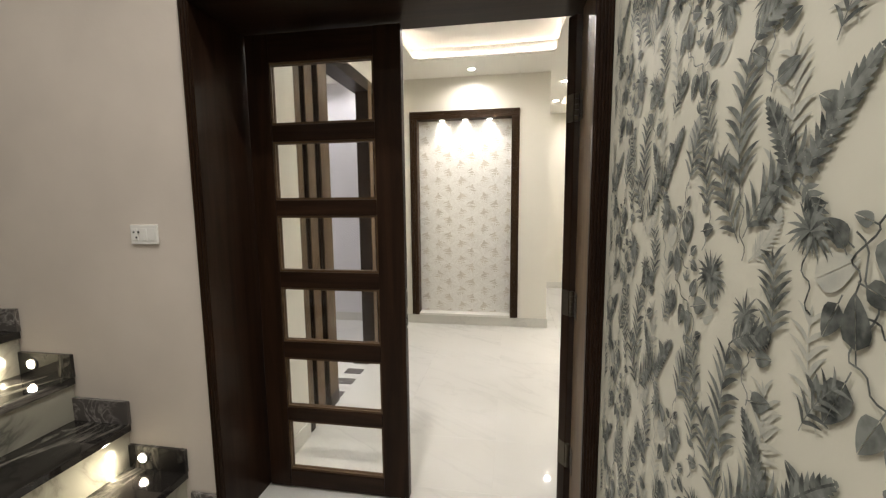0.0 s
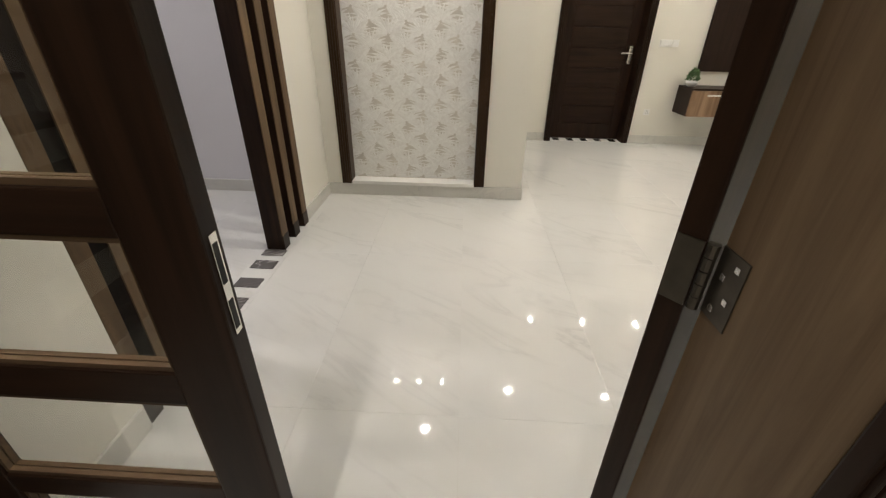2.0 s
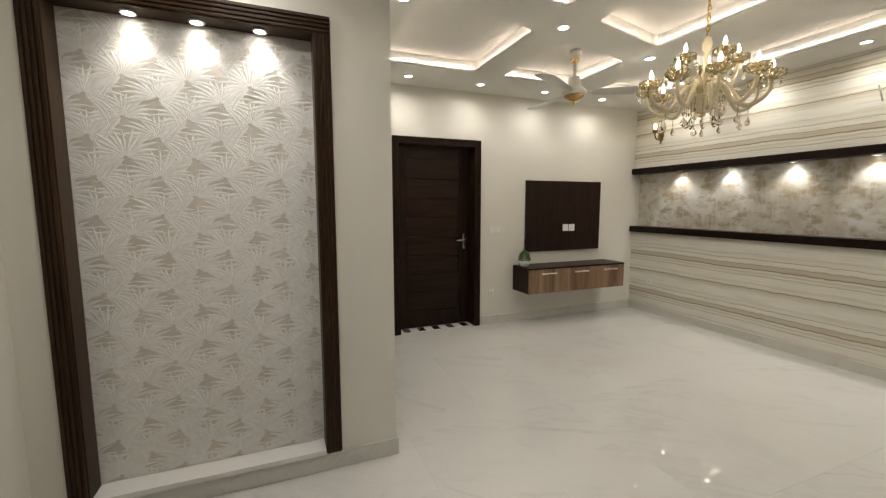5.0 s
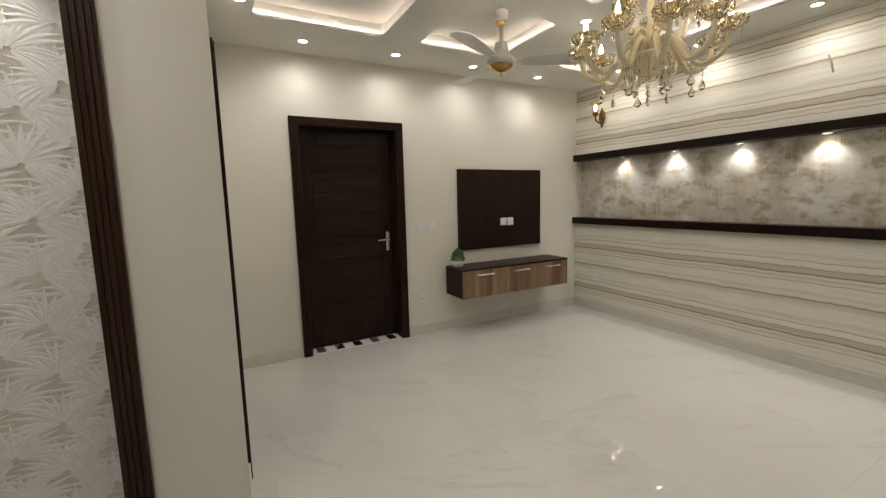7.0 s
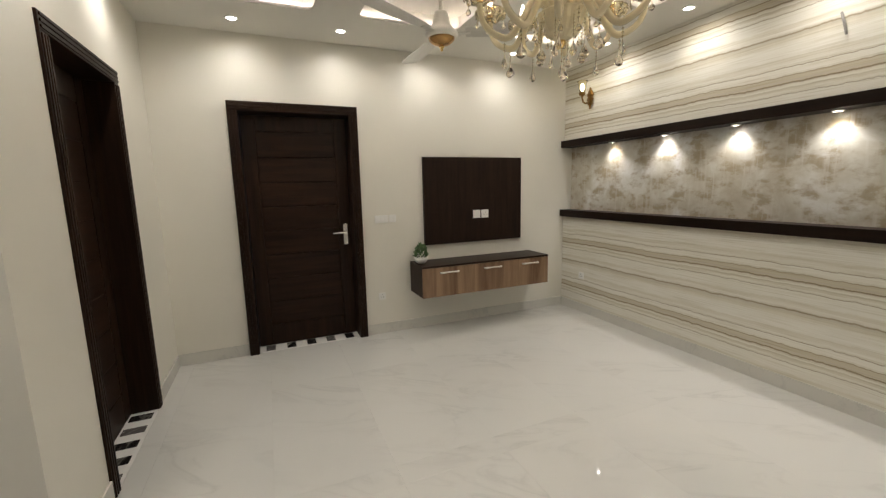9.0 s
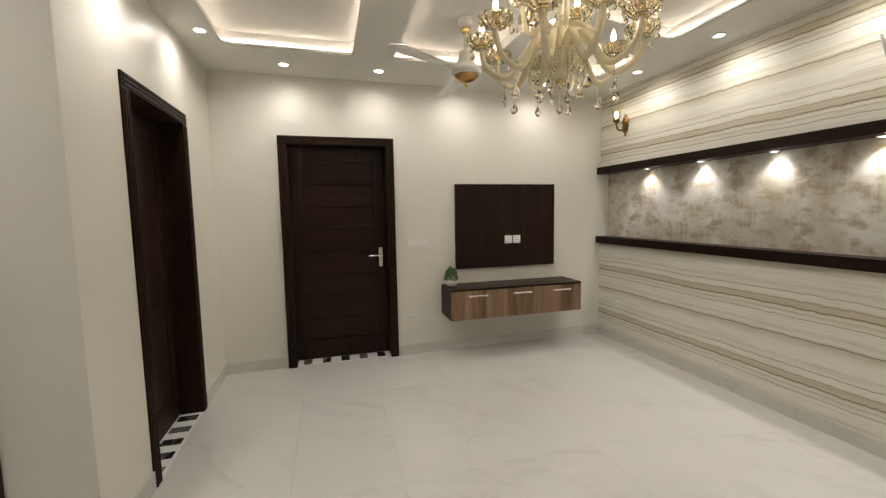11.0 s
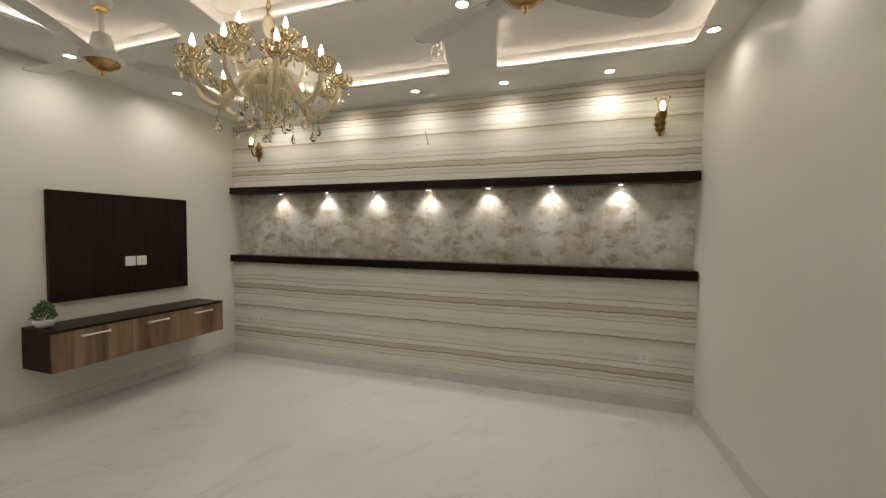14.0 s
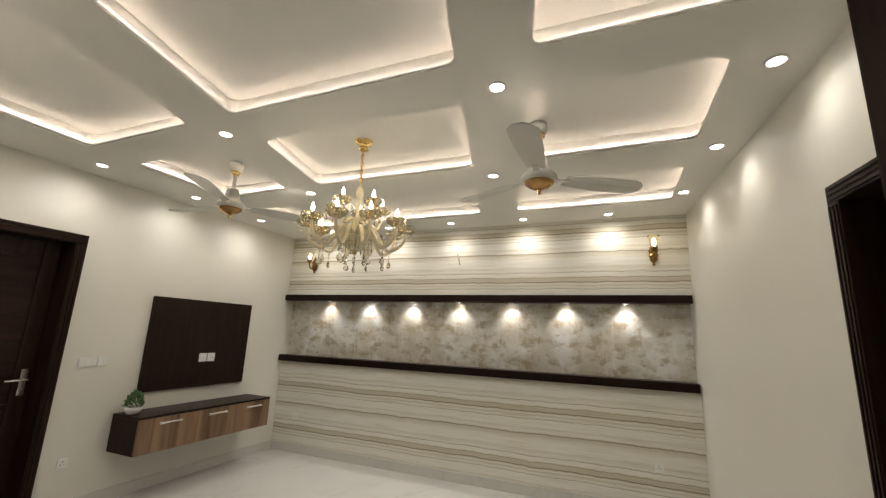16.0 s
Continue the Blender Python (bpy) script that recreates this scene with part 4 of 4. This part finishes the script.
lathe(bm, [(0.094, 2.146), (0.098, 2.140), (0.092, 2.131), (0.084, 2.102), (0.064, 2.066), (0.034, 2.047), (0.012, 2.042)], 36, flute=0.05)
part("bowl", bm, CREAM, ch, "fluted cream glass bowl", smooth=False)
bm = bmesh.new()
lathe(bm, [(0.012, 2.0415), (0.018, 2.03), (0.010, 2.018), (0.004, 2.012)], 12)
part("bowl_finial", bm, BRASS, ch, "gold finial", smooth=True)


def drop_mesh(length, width):
    bm = bmesh.new()
    lathe(bm, [(0.0015, 0), (width * 0.35, -length * 0.28), (width * 0.95, -length * 0.62), (width, -length * 0.74), (width * 0.6, -length * 0.92), (0.001, -length)], 8)
    bmesh.ops.scale(bm, vec=(1, 0.55, 1), verts=bm.verts)
    return meshed("drop", bm, CLEAR)


DROP, BEAD = drop_mesh(0.060, 0.021), drop_mesh(0.036, 0.014)


def string(parent, p, length, turn, me):
    """A short wire with beads and a cut-glass drop at its end."""
    bm = bmesh.new()
    tube(bm, [(0, 0, 0), (0, 0, -length)], 0.0012, 4)
    k = 0.012
    while k < length - 0.005:
        lathe(bm, [(0.0008, -k + 0.005), (0.0055, -k), (0.0008, -k - 0.005)], 6)
        k += 0.014
    s = part("drop_string", bm, AMBER, parent)
    s.location = p
    d = new("drop", me)
    d.parent = parent
    d.matrix_local = Matrix.Translation((p[0], p[1], p[2] - length)) @ pose(0, 0, 0, 0, 0, turn)


def bezier(p, n=14):
    a, b, c, d = [Vector(q) for q in p]
    return [a * (1 - t) ** 3 + b * 3 * t * (1 - t) ** 2 + c * 3 * t * t * (1 - t) + d * t ** 3 for t in [k / n for k in range(n + 1)]]


def cup_mesh(r):
    bm = bmesh.new()
    lathe(bm, [(0.014, -0.012), (r * 0.55, -0.008), (r * 0.92, 0.012), (r * 1.08, 0.034), (r * 1.02, 0.040), (r * 0.84, 0.016), (r * 0.5, 0.000), (0.014, -0.004)], 24, flute=0.10)
    return meshed("cup", bm, AMBER)


bm = bmesh.new()
lathe(bm, [(0.013, 0.0), (0.014, 0.02), (0.012, 0.05), (0.014, 0.052)], 12)
CANDLE = meshed("candle", bm, BRASS, True)
bm = bmesh.new()
lathe(bm, [(0.006, 0.0525), (0.0105, 0.066), (0.0112, 0.076), (0.0075, 0.092), (0.003, 0.104), (0.0008, 0.112)], 12)
FLAME = meshed("bulb", bm, GLOW, True)
bm = bmesh.new()
pts = bezier(((0.04, 0, 2.14), (0.13, 0, 2.34), (0.16, 0, 2.02), (0.245, 0, 2.06))) + bezier(((0.245, 0, 2.06), (0.31, 0, 2.085), (0.335, 0, 2.12), (0.335, 0, 2.195)))[1:]
tube(bm, pts, [0.016 - 0.005 * k / len(pts) for k in range(len(pts))], 10)
ARM = meshed("arm", bm, CREAM, True)
bm = bmesh.new()
pts = bezier(((0.025, 0, 2.17), (0.05, 0, 2.40), (0.135, 0, 2.13), (0.158, 0, 2.25))) + bezier(((0.158, 0, 2.25), (0.167, 0, 2.285), (0.172, 0, 2.31), (0.172, 0, 2.335)))[1:]
tube(bm, pts, [0.012 - 0.003 * k / len(pts) for k in range(len(pts))], 8)
ARM2 = meshed("arm", bm, CREAM, True)
CUP, CUP2 = cup_mesh(0.060), cup_mesh(0.054)


def fringe_mesh(r):
    """A ring of small cut beads that hangs round the rim of a cup."""
    bm = bmesh.new()
    for i in range(16):
        a = 2 * math.pi * i / 16
        for z, w in ((0.030, 0.0075), (0.014, 0.0060)):
            lathe(bm, [(0.0008, z + 0.008), (w, z), (0.0008, z - 0.008)], 5, (r + 0.006) * math.cos(a), (r + 0.006) * math.sin(a))
    for i in range(9):
        a = 2 * math.pi * (i + 0.5) / 9
        lathe(bm, [(0.0008, 0.030), (0.0085, 0.020), (0.0008, 0.010)], 5, r * 0.62 * math.cos(a), r * 0.62 * math.sin(a))
    return meshed("bead_fringe", bm, AMBER)


FRINGE, FRINGE2 = fringe_mesh(0.060), fringe_mesh(0.054)
for count, first, arm_mesh, cup, r, z in ((10, 0, ARM, CUP, 0.335, 2.20), (5, 20, ARM2, CUP2, 0.172, 2.34)):
    for k in range(count):
        turn = first + 360 / count * k
        arm = new("arm", arm_mesh)
        arm.parent = ch
        arm.matrix_local = pose(0, 0, 0, 0, 0, turn)
        tagged(arm, "curved cream glass arm")
        for name, me, label in (("cup", cup, "amber crystal cup"), ("bead_fringe", FRINGE if count == 10 else FRINGE2, "ring of cut beads"), ("candle", CANDLE, "gold candle sleeve"), ("bulb", FLAME, "glowing flame bulb")):
            ob = new(name, me)
            ob.parent = arm
            ob.location = (r, 0, z)
            tagged(ob, label)
        for da in (0, 90, 180, 270):
            q = (r + 0.062 * math.cos(radians(da + 45)), 0.062 * math.sin(radians(da + 45)), z + 0.02)
            string(arm, q, 0.022, turn + da * 1.3, BEAD)
        if count == 10:
            string(arm, (0.235, 0, 2.045), 0.050, turn * 1.7, DROP)
            string(arm, (0.11, 0, 2.13), 0.055, turn * 2.3, BEAD)
for k in range(8):
    a = radians(22.5 + 45 * k)
    string(ch, (0.090 * math.cos(a), 0.090 * math.sin(a), 2.13), 0.115, k * 50, DROP)
string(ch, (0, 0, 2.014), 0.062, 10, DROP)

# ---- hall: stairs ----
stair = thing("staircase", "black marble staircase with white veins and step lights", "stairs", kind="structure")
TREADS = [0.255 + 0.197 * k for k in range(9)]
for k, zt in enumerate(TREADS):
    x1 = -0.80 - 0.265 * k
    x0 = x1 - 0.285
    part("tread", boxes((x0, x1 + 0.012, 0.55, 1.952, zt - 0.032, zt), bevel=0.004), BLACKM, stair)
    part("riser", boxes((x1 - 0.022, x1 - 0.002, 0.55, 1.952, (TREADS[k - 1] if k else 0) + 0.001, zt - 0.033)), RISERM, stair)
    part("step_skirting", boxes((x0 + 0.02, x1 + 0.014, 1.938, 1.9535, zt + 0.001, zt + 0.105), bevel=0.001), GREYM if k % 2 else BLACKM, stair)
    if k % 2 == 0:
        t = thing("step_light", "small round step light glowing in the stair skirting", "step light", "step lights", at=pose(x1 - 0.19, 1.9375, zt + 0.055, 90))
        bm = bmesh.new()
        lathe(bm, [(0.026, 0.0005), (0.028, 0.004), (0.020, 0.006)], 18)
        part("ring", bm, CHROME, t, smooth=True)
        bm = bmesh.new()
        lathe(bm, [(0.019, 0.0065), (0.019, 0.0085)], 18)
        part("lens", bm, STEPL, t, "glowing lens")
        lamp = bpy.data.lights.new("step_glow", "SPOT")
        lamp.energy, lamp.spot_size, lamp.spot_blend, lamp.shadow_soft_size, lamp.color = 4.0, radians(150), 1.0, 0.015, (1.0, 0.88, 0.66)
        ob = new("step_glow", lamp)
        ob.parent = t
        ob.matrix_local = pose(0, 0, 0.012, 180)
skirting((-0.775, -0.648, 1.940, 1.952, 0, 0.165), label="dark grey marble skirting in the hall", m=GREYM)

# ---- kitchen unit ----
unit = thing("kitchen_unit", "brown kitchen base cabinet with a dark stone worktop", "cabinet", at=pose(-3.195, 3.7, 0))
part("body", boxes((0.0, 0.62, -1.2, 1.30, 0.10, 0.865)), FINW, unit)
part("plinth", boxes((0.0, 0.56, -1.2, 1.30, 0.0005, 0.0995)), DARK, unit)
part("worktop", boxes((0.0, 0.66, -1.22, 1.315, 0.8655, 0.905), bevel=0.003), COUNTER, unit, "dark stone worktop")
for k in range(5):
    d = part("door", boxes((0.6205, 0.638, -1.198 + 0.5 * k, -0.704 + 0.5 * k, 0.105, 0.862), bevel=0.002), FINW, unit)
    part("handle", boxes((0.6385, 0.652, -0.98 + 0.5 * k, -0.92 + 0.5 * k, 0.80, 0.815), bevel=0.002), CHROME, d, "steel pull")


# ---- printed papers ----
def blade(put, p, ang, length, width, bend=0.0, n=5):
    """A lens-shaped leaf from p; returns its tip."""
    left, rightside, x, y, a = [], [], p[0], p[1], ang
    for i in range(n + 1):
        u = i / n
        w = width * 0.5 * math.sin(math.pi * (0.06 + 0.94 * u) ** 0.75)
        left.append((x - math.sin(a) * w, y + math.cos(a) * w))
        rightside.append((x + math.sin(a) * w, y - math.cos(a) * w))
        x, y, a = x + math.cos(a) * length / n, y + math.sin(a) * length / n, a + bend / n
    put(left, rightside)
    return x, y


def ribbon(put, pts, w):
    left, rightside = [], []
    for i, p in enumerate(pts):
        q, s = pts[min(i + 1, len(pts) - 1)], pts[max(i - 1, 0)]
        a = math.atan2(q[1] - s[1], q[0] - s[0])
        left.append((p[0] - math.sin(a) * w / 2, p[1] + math.cos(a) * w / 2))
        rightside.append((p[0] + math.sin(a) * w / 2, p[1] - math.cos(a) * w / 2))
    put(left, rightside)


def sheet(bm, place, box_uv, ridge=0.0):
    """A writer of flat printed strips, clipped to a rectangle, each a hair above the last."""
    state = [0]
    u0, u1, v0, v1 = box_uv

    def put(left, rightside):
        if ridge:
            left, rightside = ([(min(u1, max(u0, p[0])), min(v1, max(v0, p[1]))) for p in edge] for edge in (left, rightside))
            if max(p[0] for p in left) - min(p[0] for p in rightside) < 0.001 and max(p[0] for p in rightside) - min(p[0] for p in left) < 0.001:
                return
        pts = left + rightside
        if min(p[0] for p in pts) < u0 or max(p[0] for p in pts) > u1 or min(p[1] for p in pts) < v0 or max(p[1] for p in pts) > v1:
            return
        state[0] += 1
        lift = 0.0008 + 0.000004 * (state[0] % 397)
        a = [bm.verts.new(place(*p, lift)) for p in left]
        b = [bm.verts.new(place(*p, lift)) for p in rightside]
        if ridge:
            c = [bm.verts.new(place((p[0] + q[0]) / 2, (p[1] + q[1]) / 2, lift + ridge)) for p, q in zip(left, rightside)]
        for i in range(len(a) - 1):
            if ridge:
                bm.faces.new((a[i], a[i + 1], c[i + 1], c[i]))
                bm.faces.new((c[i], c[i + 1], b[i + 1], b[i]))
            else:
                bm.faces.new((a[i], a[i + 1], b[i + 1], b[i]))
    return put


def printed_sheet(name, material, place, box_uv, draw, label, ridge=0.0):
    bm = bmesh.new()
    draw(sheet(bm, place, box_uv, ridge))
    return tagged(part(name, bm, material), label, "wallpaper", "", "structure")


def frond(put, p, ang, length, n, spread=0.34, curl=0.5):
    """A palm frond: a bent rib with long leaflets on both sides."""
    pts, x, y, a = [], p[0], p[1], ang
    for i in range(n + 1):
        pts.append((x, y, a))
        x, y, a = x + math.cos(a) * length / n, y + math.sin(a) * length / n, a + curl / n
    ribbon(put, [(q[0], q[1]) for q in pts], length * 0.018)
    for i, (x, y, a) in enumerate(pts[1:]):
        u = i / n
        ln = length * spread * 0.80 * (0.95 + 0.35 * math.sin(math.pi * (0.15 + 0.75 * u)) - 0.25 * u)
        for s in (-1, 1):
            blade(put, (x, y), a + s * (0.60 + 0.12 * math.sin(i * 2.1)), ln, ln * 0.17, s * 0.75, 7)
    blade(put, pts[-1][:2], pts[-1][2], length * 0.2, length * 0.05)


def broad(put, p, ang, length, width):
    """A heart-like leaf in two halves, with its midrib left open."""
    for s in (-1, 1):
        left, rightside, n = [], [], 7
        for i in range(n + 1):
            u = i / n
            w = width * 0.5 * (math.sin(math.pi * min(1, u ** 0.62)) ** 0.8)
            cx, cy = p[0] + math.cos(ang) * length * u, p[1] + math.sin(ang) * length * u
            left.append((cx - s * math.sin(ang) * 0.0006, cy + s * math.cos(ang) * 0.0006))
            rightside.append((cx - s * math.sin(ang) * (w + 0.0007), cy + s * math.cos(ang) * (w + 0.0007)))
        put(left, rightside)


def feather(put, p, ang, length, curl, wide=0.24, n=15):
    """A long banana leaf torn into close strips along its rib."""
    x, y, a, pts = p[0], p[1], ang, []
    for i in range(n + 1):
        pts.append((x, y))
        u = i / n
        ln = length * wide * math.sin(math.pi * (0.08 + 0.90 * u)) ** 0.7
        for s in (-1, 1):
            if i > 1:
                blade(put, (x, y), a + s * (0.85 - 0.35 * u), ln * 1.25, length / n * 0.85, s * 0.25, 4)
        x, y, a = x + math.cos(a) * length / n, y + math.sin(a) * length / n, a + curl / n
    ribbon(put, pts, 0.0035)


def heart(put, p, ang, size):
    """A heart-shaped leaf on a short stalk."""
    q = (p[0] + math.cos(ang) * size * 0.25, p[1] + math.sin(ang) * size * 0.25)
    ribbon(put, [p, q], 0.0025)
    broad(put, q, ang, size, size * 0.62)


def tendril(put, pts):
    """A thin winding stem through some points."""
    out = []
    for a, b in zip(pts, pts[1:]):
        for k in range(6):
            t = k / 6
            w = 0.008 * math.sin(math.pi * 2 * t)
            out.append((a[0] + (b[0] - a[0]) * t + w, a[1] + (b[1] - a[1]) * t + w * 0.5))
    ribbon(put, out + [pts[-1]], 0.0030)


def fan_head(put, p, r, rng, n=19):
    """A spiky fan palm with arched blades all round."""
    for i in range(n):
        a = 2 * math.pi * i / n + rng.uniform(-0.1, 0.1)
        blade(put, p, a, r * rng.uniform(0.75, 1.1), r * 0.135, -0.7 * math.cos(a), 6)


def botanical(layer):
    """Plants of the paper, repeated in cells of 0.53 before scaling."""
    def draw(put):
        rng = random.Random(40 + layer)
        for cell_u in range(-1, 7):
            for cell_v in range(-1, 8):
                u, v = 0.53 * cell_u, 0.04 + 0.53 * cell_v
                if layer == 1:
                    frond(put, (u + 0.50, v + 0.12), 1.1, 0.19, 7, 0.34, 0.5)
                    frond(put, (u + 0.13, v + 0.34), 2.0, 0.15, 6, 0.36, -0.5)
                    heart(put, (u + 0.30, v + 0.40), 0.4, 0.055)
                    heart(put, (u + 0.34, v + 0.24), 2.6, 0.060)
                    feather(put, (u + 0.47, v + 0.02), 0.7, 0.12, 0.4)
                    frond(put, (u + 0.02, v + 0.20), 1.4, 0.14, 6, 0.42, 0.5)
                    broad(put, (u + 0.20, v + 0.24), 1.0, 0.09, 0.05)
                    broad(put, (u + 0.10, v + 0.02), 0.5, 0.08, 0.05)
                    continue
                # fillers between the large plants
                tendril(put, [(u + 0.30, v + 0.02), (u + 0.325, v + 0.08), (u + 0.31, v + 0.14)])
                frond(put, (u + 0.31, v + 0.10), 1.65, 0.12, 6, 0.46, 0.3)
                fan_head(put, (u + 0.475, v + 0.455), 0.048, rng, 17)
                tendril(put, [(u + 0.50, v + 0.30), (u + 0.485, v + 0.36), (u + 0.51, v + 0.41), (u + 0.49, v + 0.45)])
                for x, y, a, size in ((0.50, 0.31, 0.4, 0.055), (0.49, 0.35, 2.7, 0.050), (0.505, 0.39, 0.2, 0.045), (0.36, 0.22, -0.6, 0.050), (0.125, 0.24, 2.5, 0.045), (0.29, 0.06, 0.2, 0.045)):
                    heart(put, (u + x, v + y), a + rng.uniform(-0.15, 0.15), size)
                tendril(put, [(u + 0.455, v + 0.02), (u + 0.445, v + 0.09), (u + 0.435, v + 0.15)])
                frond(put, (u + 0.435, v + 0.13), 1.80, 0.22, 8, 0.36, -0.45)
                frond(put, (u + 0.44, v + 0.05), 2.25, 0.17, 7, 0.40, -0.35)
                frond(put, (u + 0.452, v + 0.06), 1.05, 0.18, 7, 0.40, -0.6)
                tendril(put, [(u + 0.19, v + 0.10), (u + 0.215, v + 0.17)])
                frond(put, (u + 0.215, v + 0.16), 1.35, 0.13, 6, 0.50, -0.3)
                frond(put, (u + 0.31, v + 0.24), 1.75, 0.10, 6, 0.46, 0.4)
                frond(put, (u + 0.02, v + 0.43), 1.5, 0.13, 7, 0.44, 0.3)
                frond(put, (u + 0.10, v + 0.33), 1.2, 0.10, 6, 0.44, -0.4)
                feather(put, (u + 0.045, v + 0.14), 1.95, 0.17, 0.25, 0.17)
                feather(put, (u + 0.055, v + 0.14), 1.15, 0.20, -0.45, 0.15)
                feather(put, (u + 0.05, v + 0.16), -0.6, 0.10, -0.9, 0.26, 9)
                feather(put, (u + 0.04, v + 0.16), 3.5, 0.10, 0.9, 0.26, 9)
                feather(put, (u + 0.43, v + 0.385), 0.75, 0.13, -0.7, 0.30, 11)
                fan_head(put, (u + 0.085, v + 0.085), 0.050, rng)
                fan_head(put, (u + 0.345, v + 0.500), 0.066, rng, 23)
                tendril(put, [(u + 0.085, v + 0.085), (u + 0.08, v + 0.02), (u + 0.10, v - 0.03)])
                tendril(put, [(u + 0.16, v + 0.62), (u + 0.20, v + 0.54), (u + 0.17, v + 0.46), (u + 0.23, v + 0.425), (u + 0.27, v + 0.40), (u + 0.29, v + 0.335)])
                for x, y, a, size in ((0.245, 0.42, -1.45, 0.062), (0.225, 0.425, -1.9, 0.060), (0.26, 0.415, 0.25, 0.064), (0.25, 0.43, 1.0, 0.050), (0.285, 0.35, 0.5, 0.032), (0.285, 0.35, -0.5, 0.032),
                                      (0.235, 0.35, -1.2, 0.028), (0.18, 0.46, 1.75, 0.070), (0.175, 0.45, -2.0, 0.075), (0.20, 0.55, 1.0, 0.060), (0.16, 0.60, 2.6, 0.05)):
                    heart(put, (u + x, v + y), a + rng.uniform(-0.1, 0.1), size)
                tendril(put, [(u + 0.19, v + 0.10), (u + 0.16, v + 0.05), (u + 0.18, v - 0.01), (u + 0.24, v - 0.03)])
                for x, y, a, size in ((0.20, 0.10, -1.3, 0.055), (0.20, 0.105, -0.6, 0.052), (0.205, 0.11, 0.9, 0.030), (0.19, 0.10, 2.8, 0.030), (0.17, 0.03, -0.3, 0.050), (0.24, 0.00, 0.7, 0.035),
                                      (0.24, -0.01, -0.4, 0.040), (0.15, 0.06, 2.2, 0.035), (0.15, 0.01, -2.0, 0.055)):
                    heart(put, (u + x, v + y), a + rng.uniform(-0.1, 0.1), size)
                for x, y in ((0.23, 0.47), (0.13, 0.24), (0.30, 0.10), (0.12, 0.40), (0.36, 0.44), (0.31, 0.22)):
                    for da in (-0.8, 0.0, 0.8):
                        blade(put, (u + x, v + y), 1.5 + da + rng.uniform(-0.3, 0.3), 0.026, 0.010)
    return draw


def hall_place(u, v, lift):
    return (0.908 - lift, 1.945 - 0.8 * u, 0.8 * v)


printed_sheet("wallpaper_print", INK2, hall_place, (0.005, 3.25, 0.025, 3.75), botanical(1), "pale grey-green leaf print")
printed_sheet("wallpaper_print", INK1, lambda u, v, lift: hall_place(u, v, lift + 0.0018), (0.005, 3.25, 0.025, 3.75), botanical(0), "dark grey-green leaf and vine print")


def palms(put):
    """Drooping palm heads in staggered, overlapping rows."""
    rng = random.Random(9)
    for j in range(0, 26):
        for i in range(-1, 6):
            u, v = -0.50 + 0.262 * i + (0.131 if j % 2 else 0.0) + rng.uniform(-0.008, 0.008), 0.06 + 0.090 * j
            lean = 1.2 if j % 2 else 1.9
            for k in range(20):
                a = lean - 2.0 + 4.0 * k / 19 + rng.uniform(-0.04, 0.04)
                droop = -0.75 * math.cos(a)
                length = 0.150 * (0.82 + 0.18 * abs(math.cos(a))) * rng.uniform(0.85, 1.1)
                blade(put, (u + math.cos(a) * 0.010, v + math.sin(a) * 0.008), a, length, 0.021, droop, 5)


printed_sheet("niche_print", PALMI, lambda u, v, lift: (u, 5.137 - lift, v), (-0.447, 0.587, 0.13, 2.30), palms, "pale raised palm fan pattern", 0.0009)

# ---- floor tiles ----
floor = bpy.data.objects["floor"]
TX, TY, GAP = 0.60, 1.20, 0.0004
shapes = {}


def lay(x0, x1, y0, y1):
    """Tiles of one rectangle of the plan, cut at its edges."""
    for i in range(math.floor((x0 - 0.505) / TX), math.ceil((x1 - 0.505) / TX)):
        for j in range(math.floor((y0 - 2.79) / TY), math.ceil((y1 - 2.79) / TY)):
            a, b = max(x0, 0.505 + i * TX), min(x1, 0.505 + (i + 1) * TX)
            c, d = max(y0, 2.79 + j * TY), min(y1, 2.79 + (j + 1) * TY)
            if b - a < 0.01 or d - c < 0.01:
                continue
            key = (round(b - a, 3), round(d - c, 3))
            if key not in shapes:
                w, h = (b - a) / 2 - GAP, (d - c) / 2 - GAP
                bm = bmesh.new()
                box(bm, -w, w, -h, h, -0.011, 0.0)
                shapes[key] = meshed("tile", bm, TILE)
            ob = new("tile", shapes[key])
            ob.parent = floor
            ob.location = ((a + b) / 2, (c + d) / 2, 0)


lay(-0.60, 5.02, YS, YNI)
lay(XP, 5.02, YNI, YN)
lay(1.11, 5.02, 2.06, YS)
lay(-3.2, -0.79, YS, 5.03)
lay(-0.645, 0.925, YH - 0.02, YS)
lay(-3.3, 0.925, -1.6, YH - 0.02)
lay(-0.80, -0.60, 2.34, 3.11)
lay(-0.80, -0.60, 4.0, YNI)
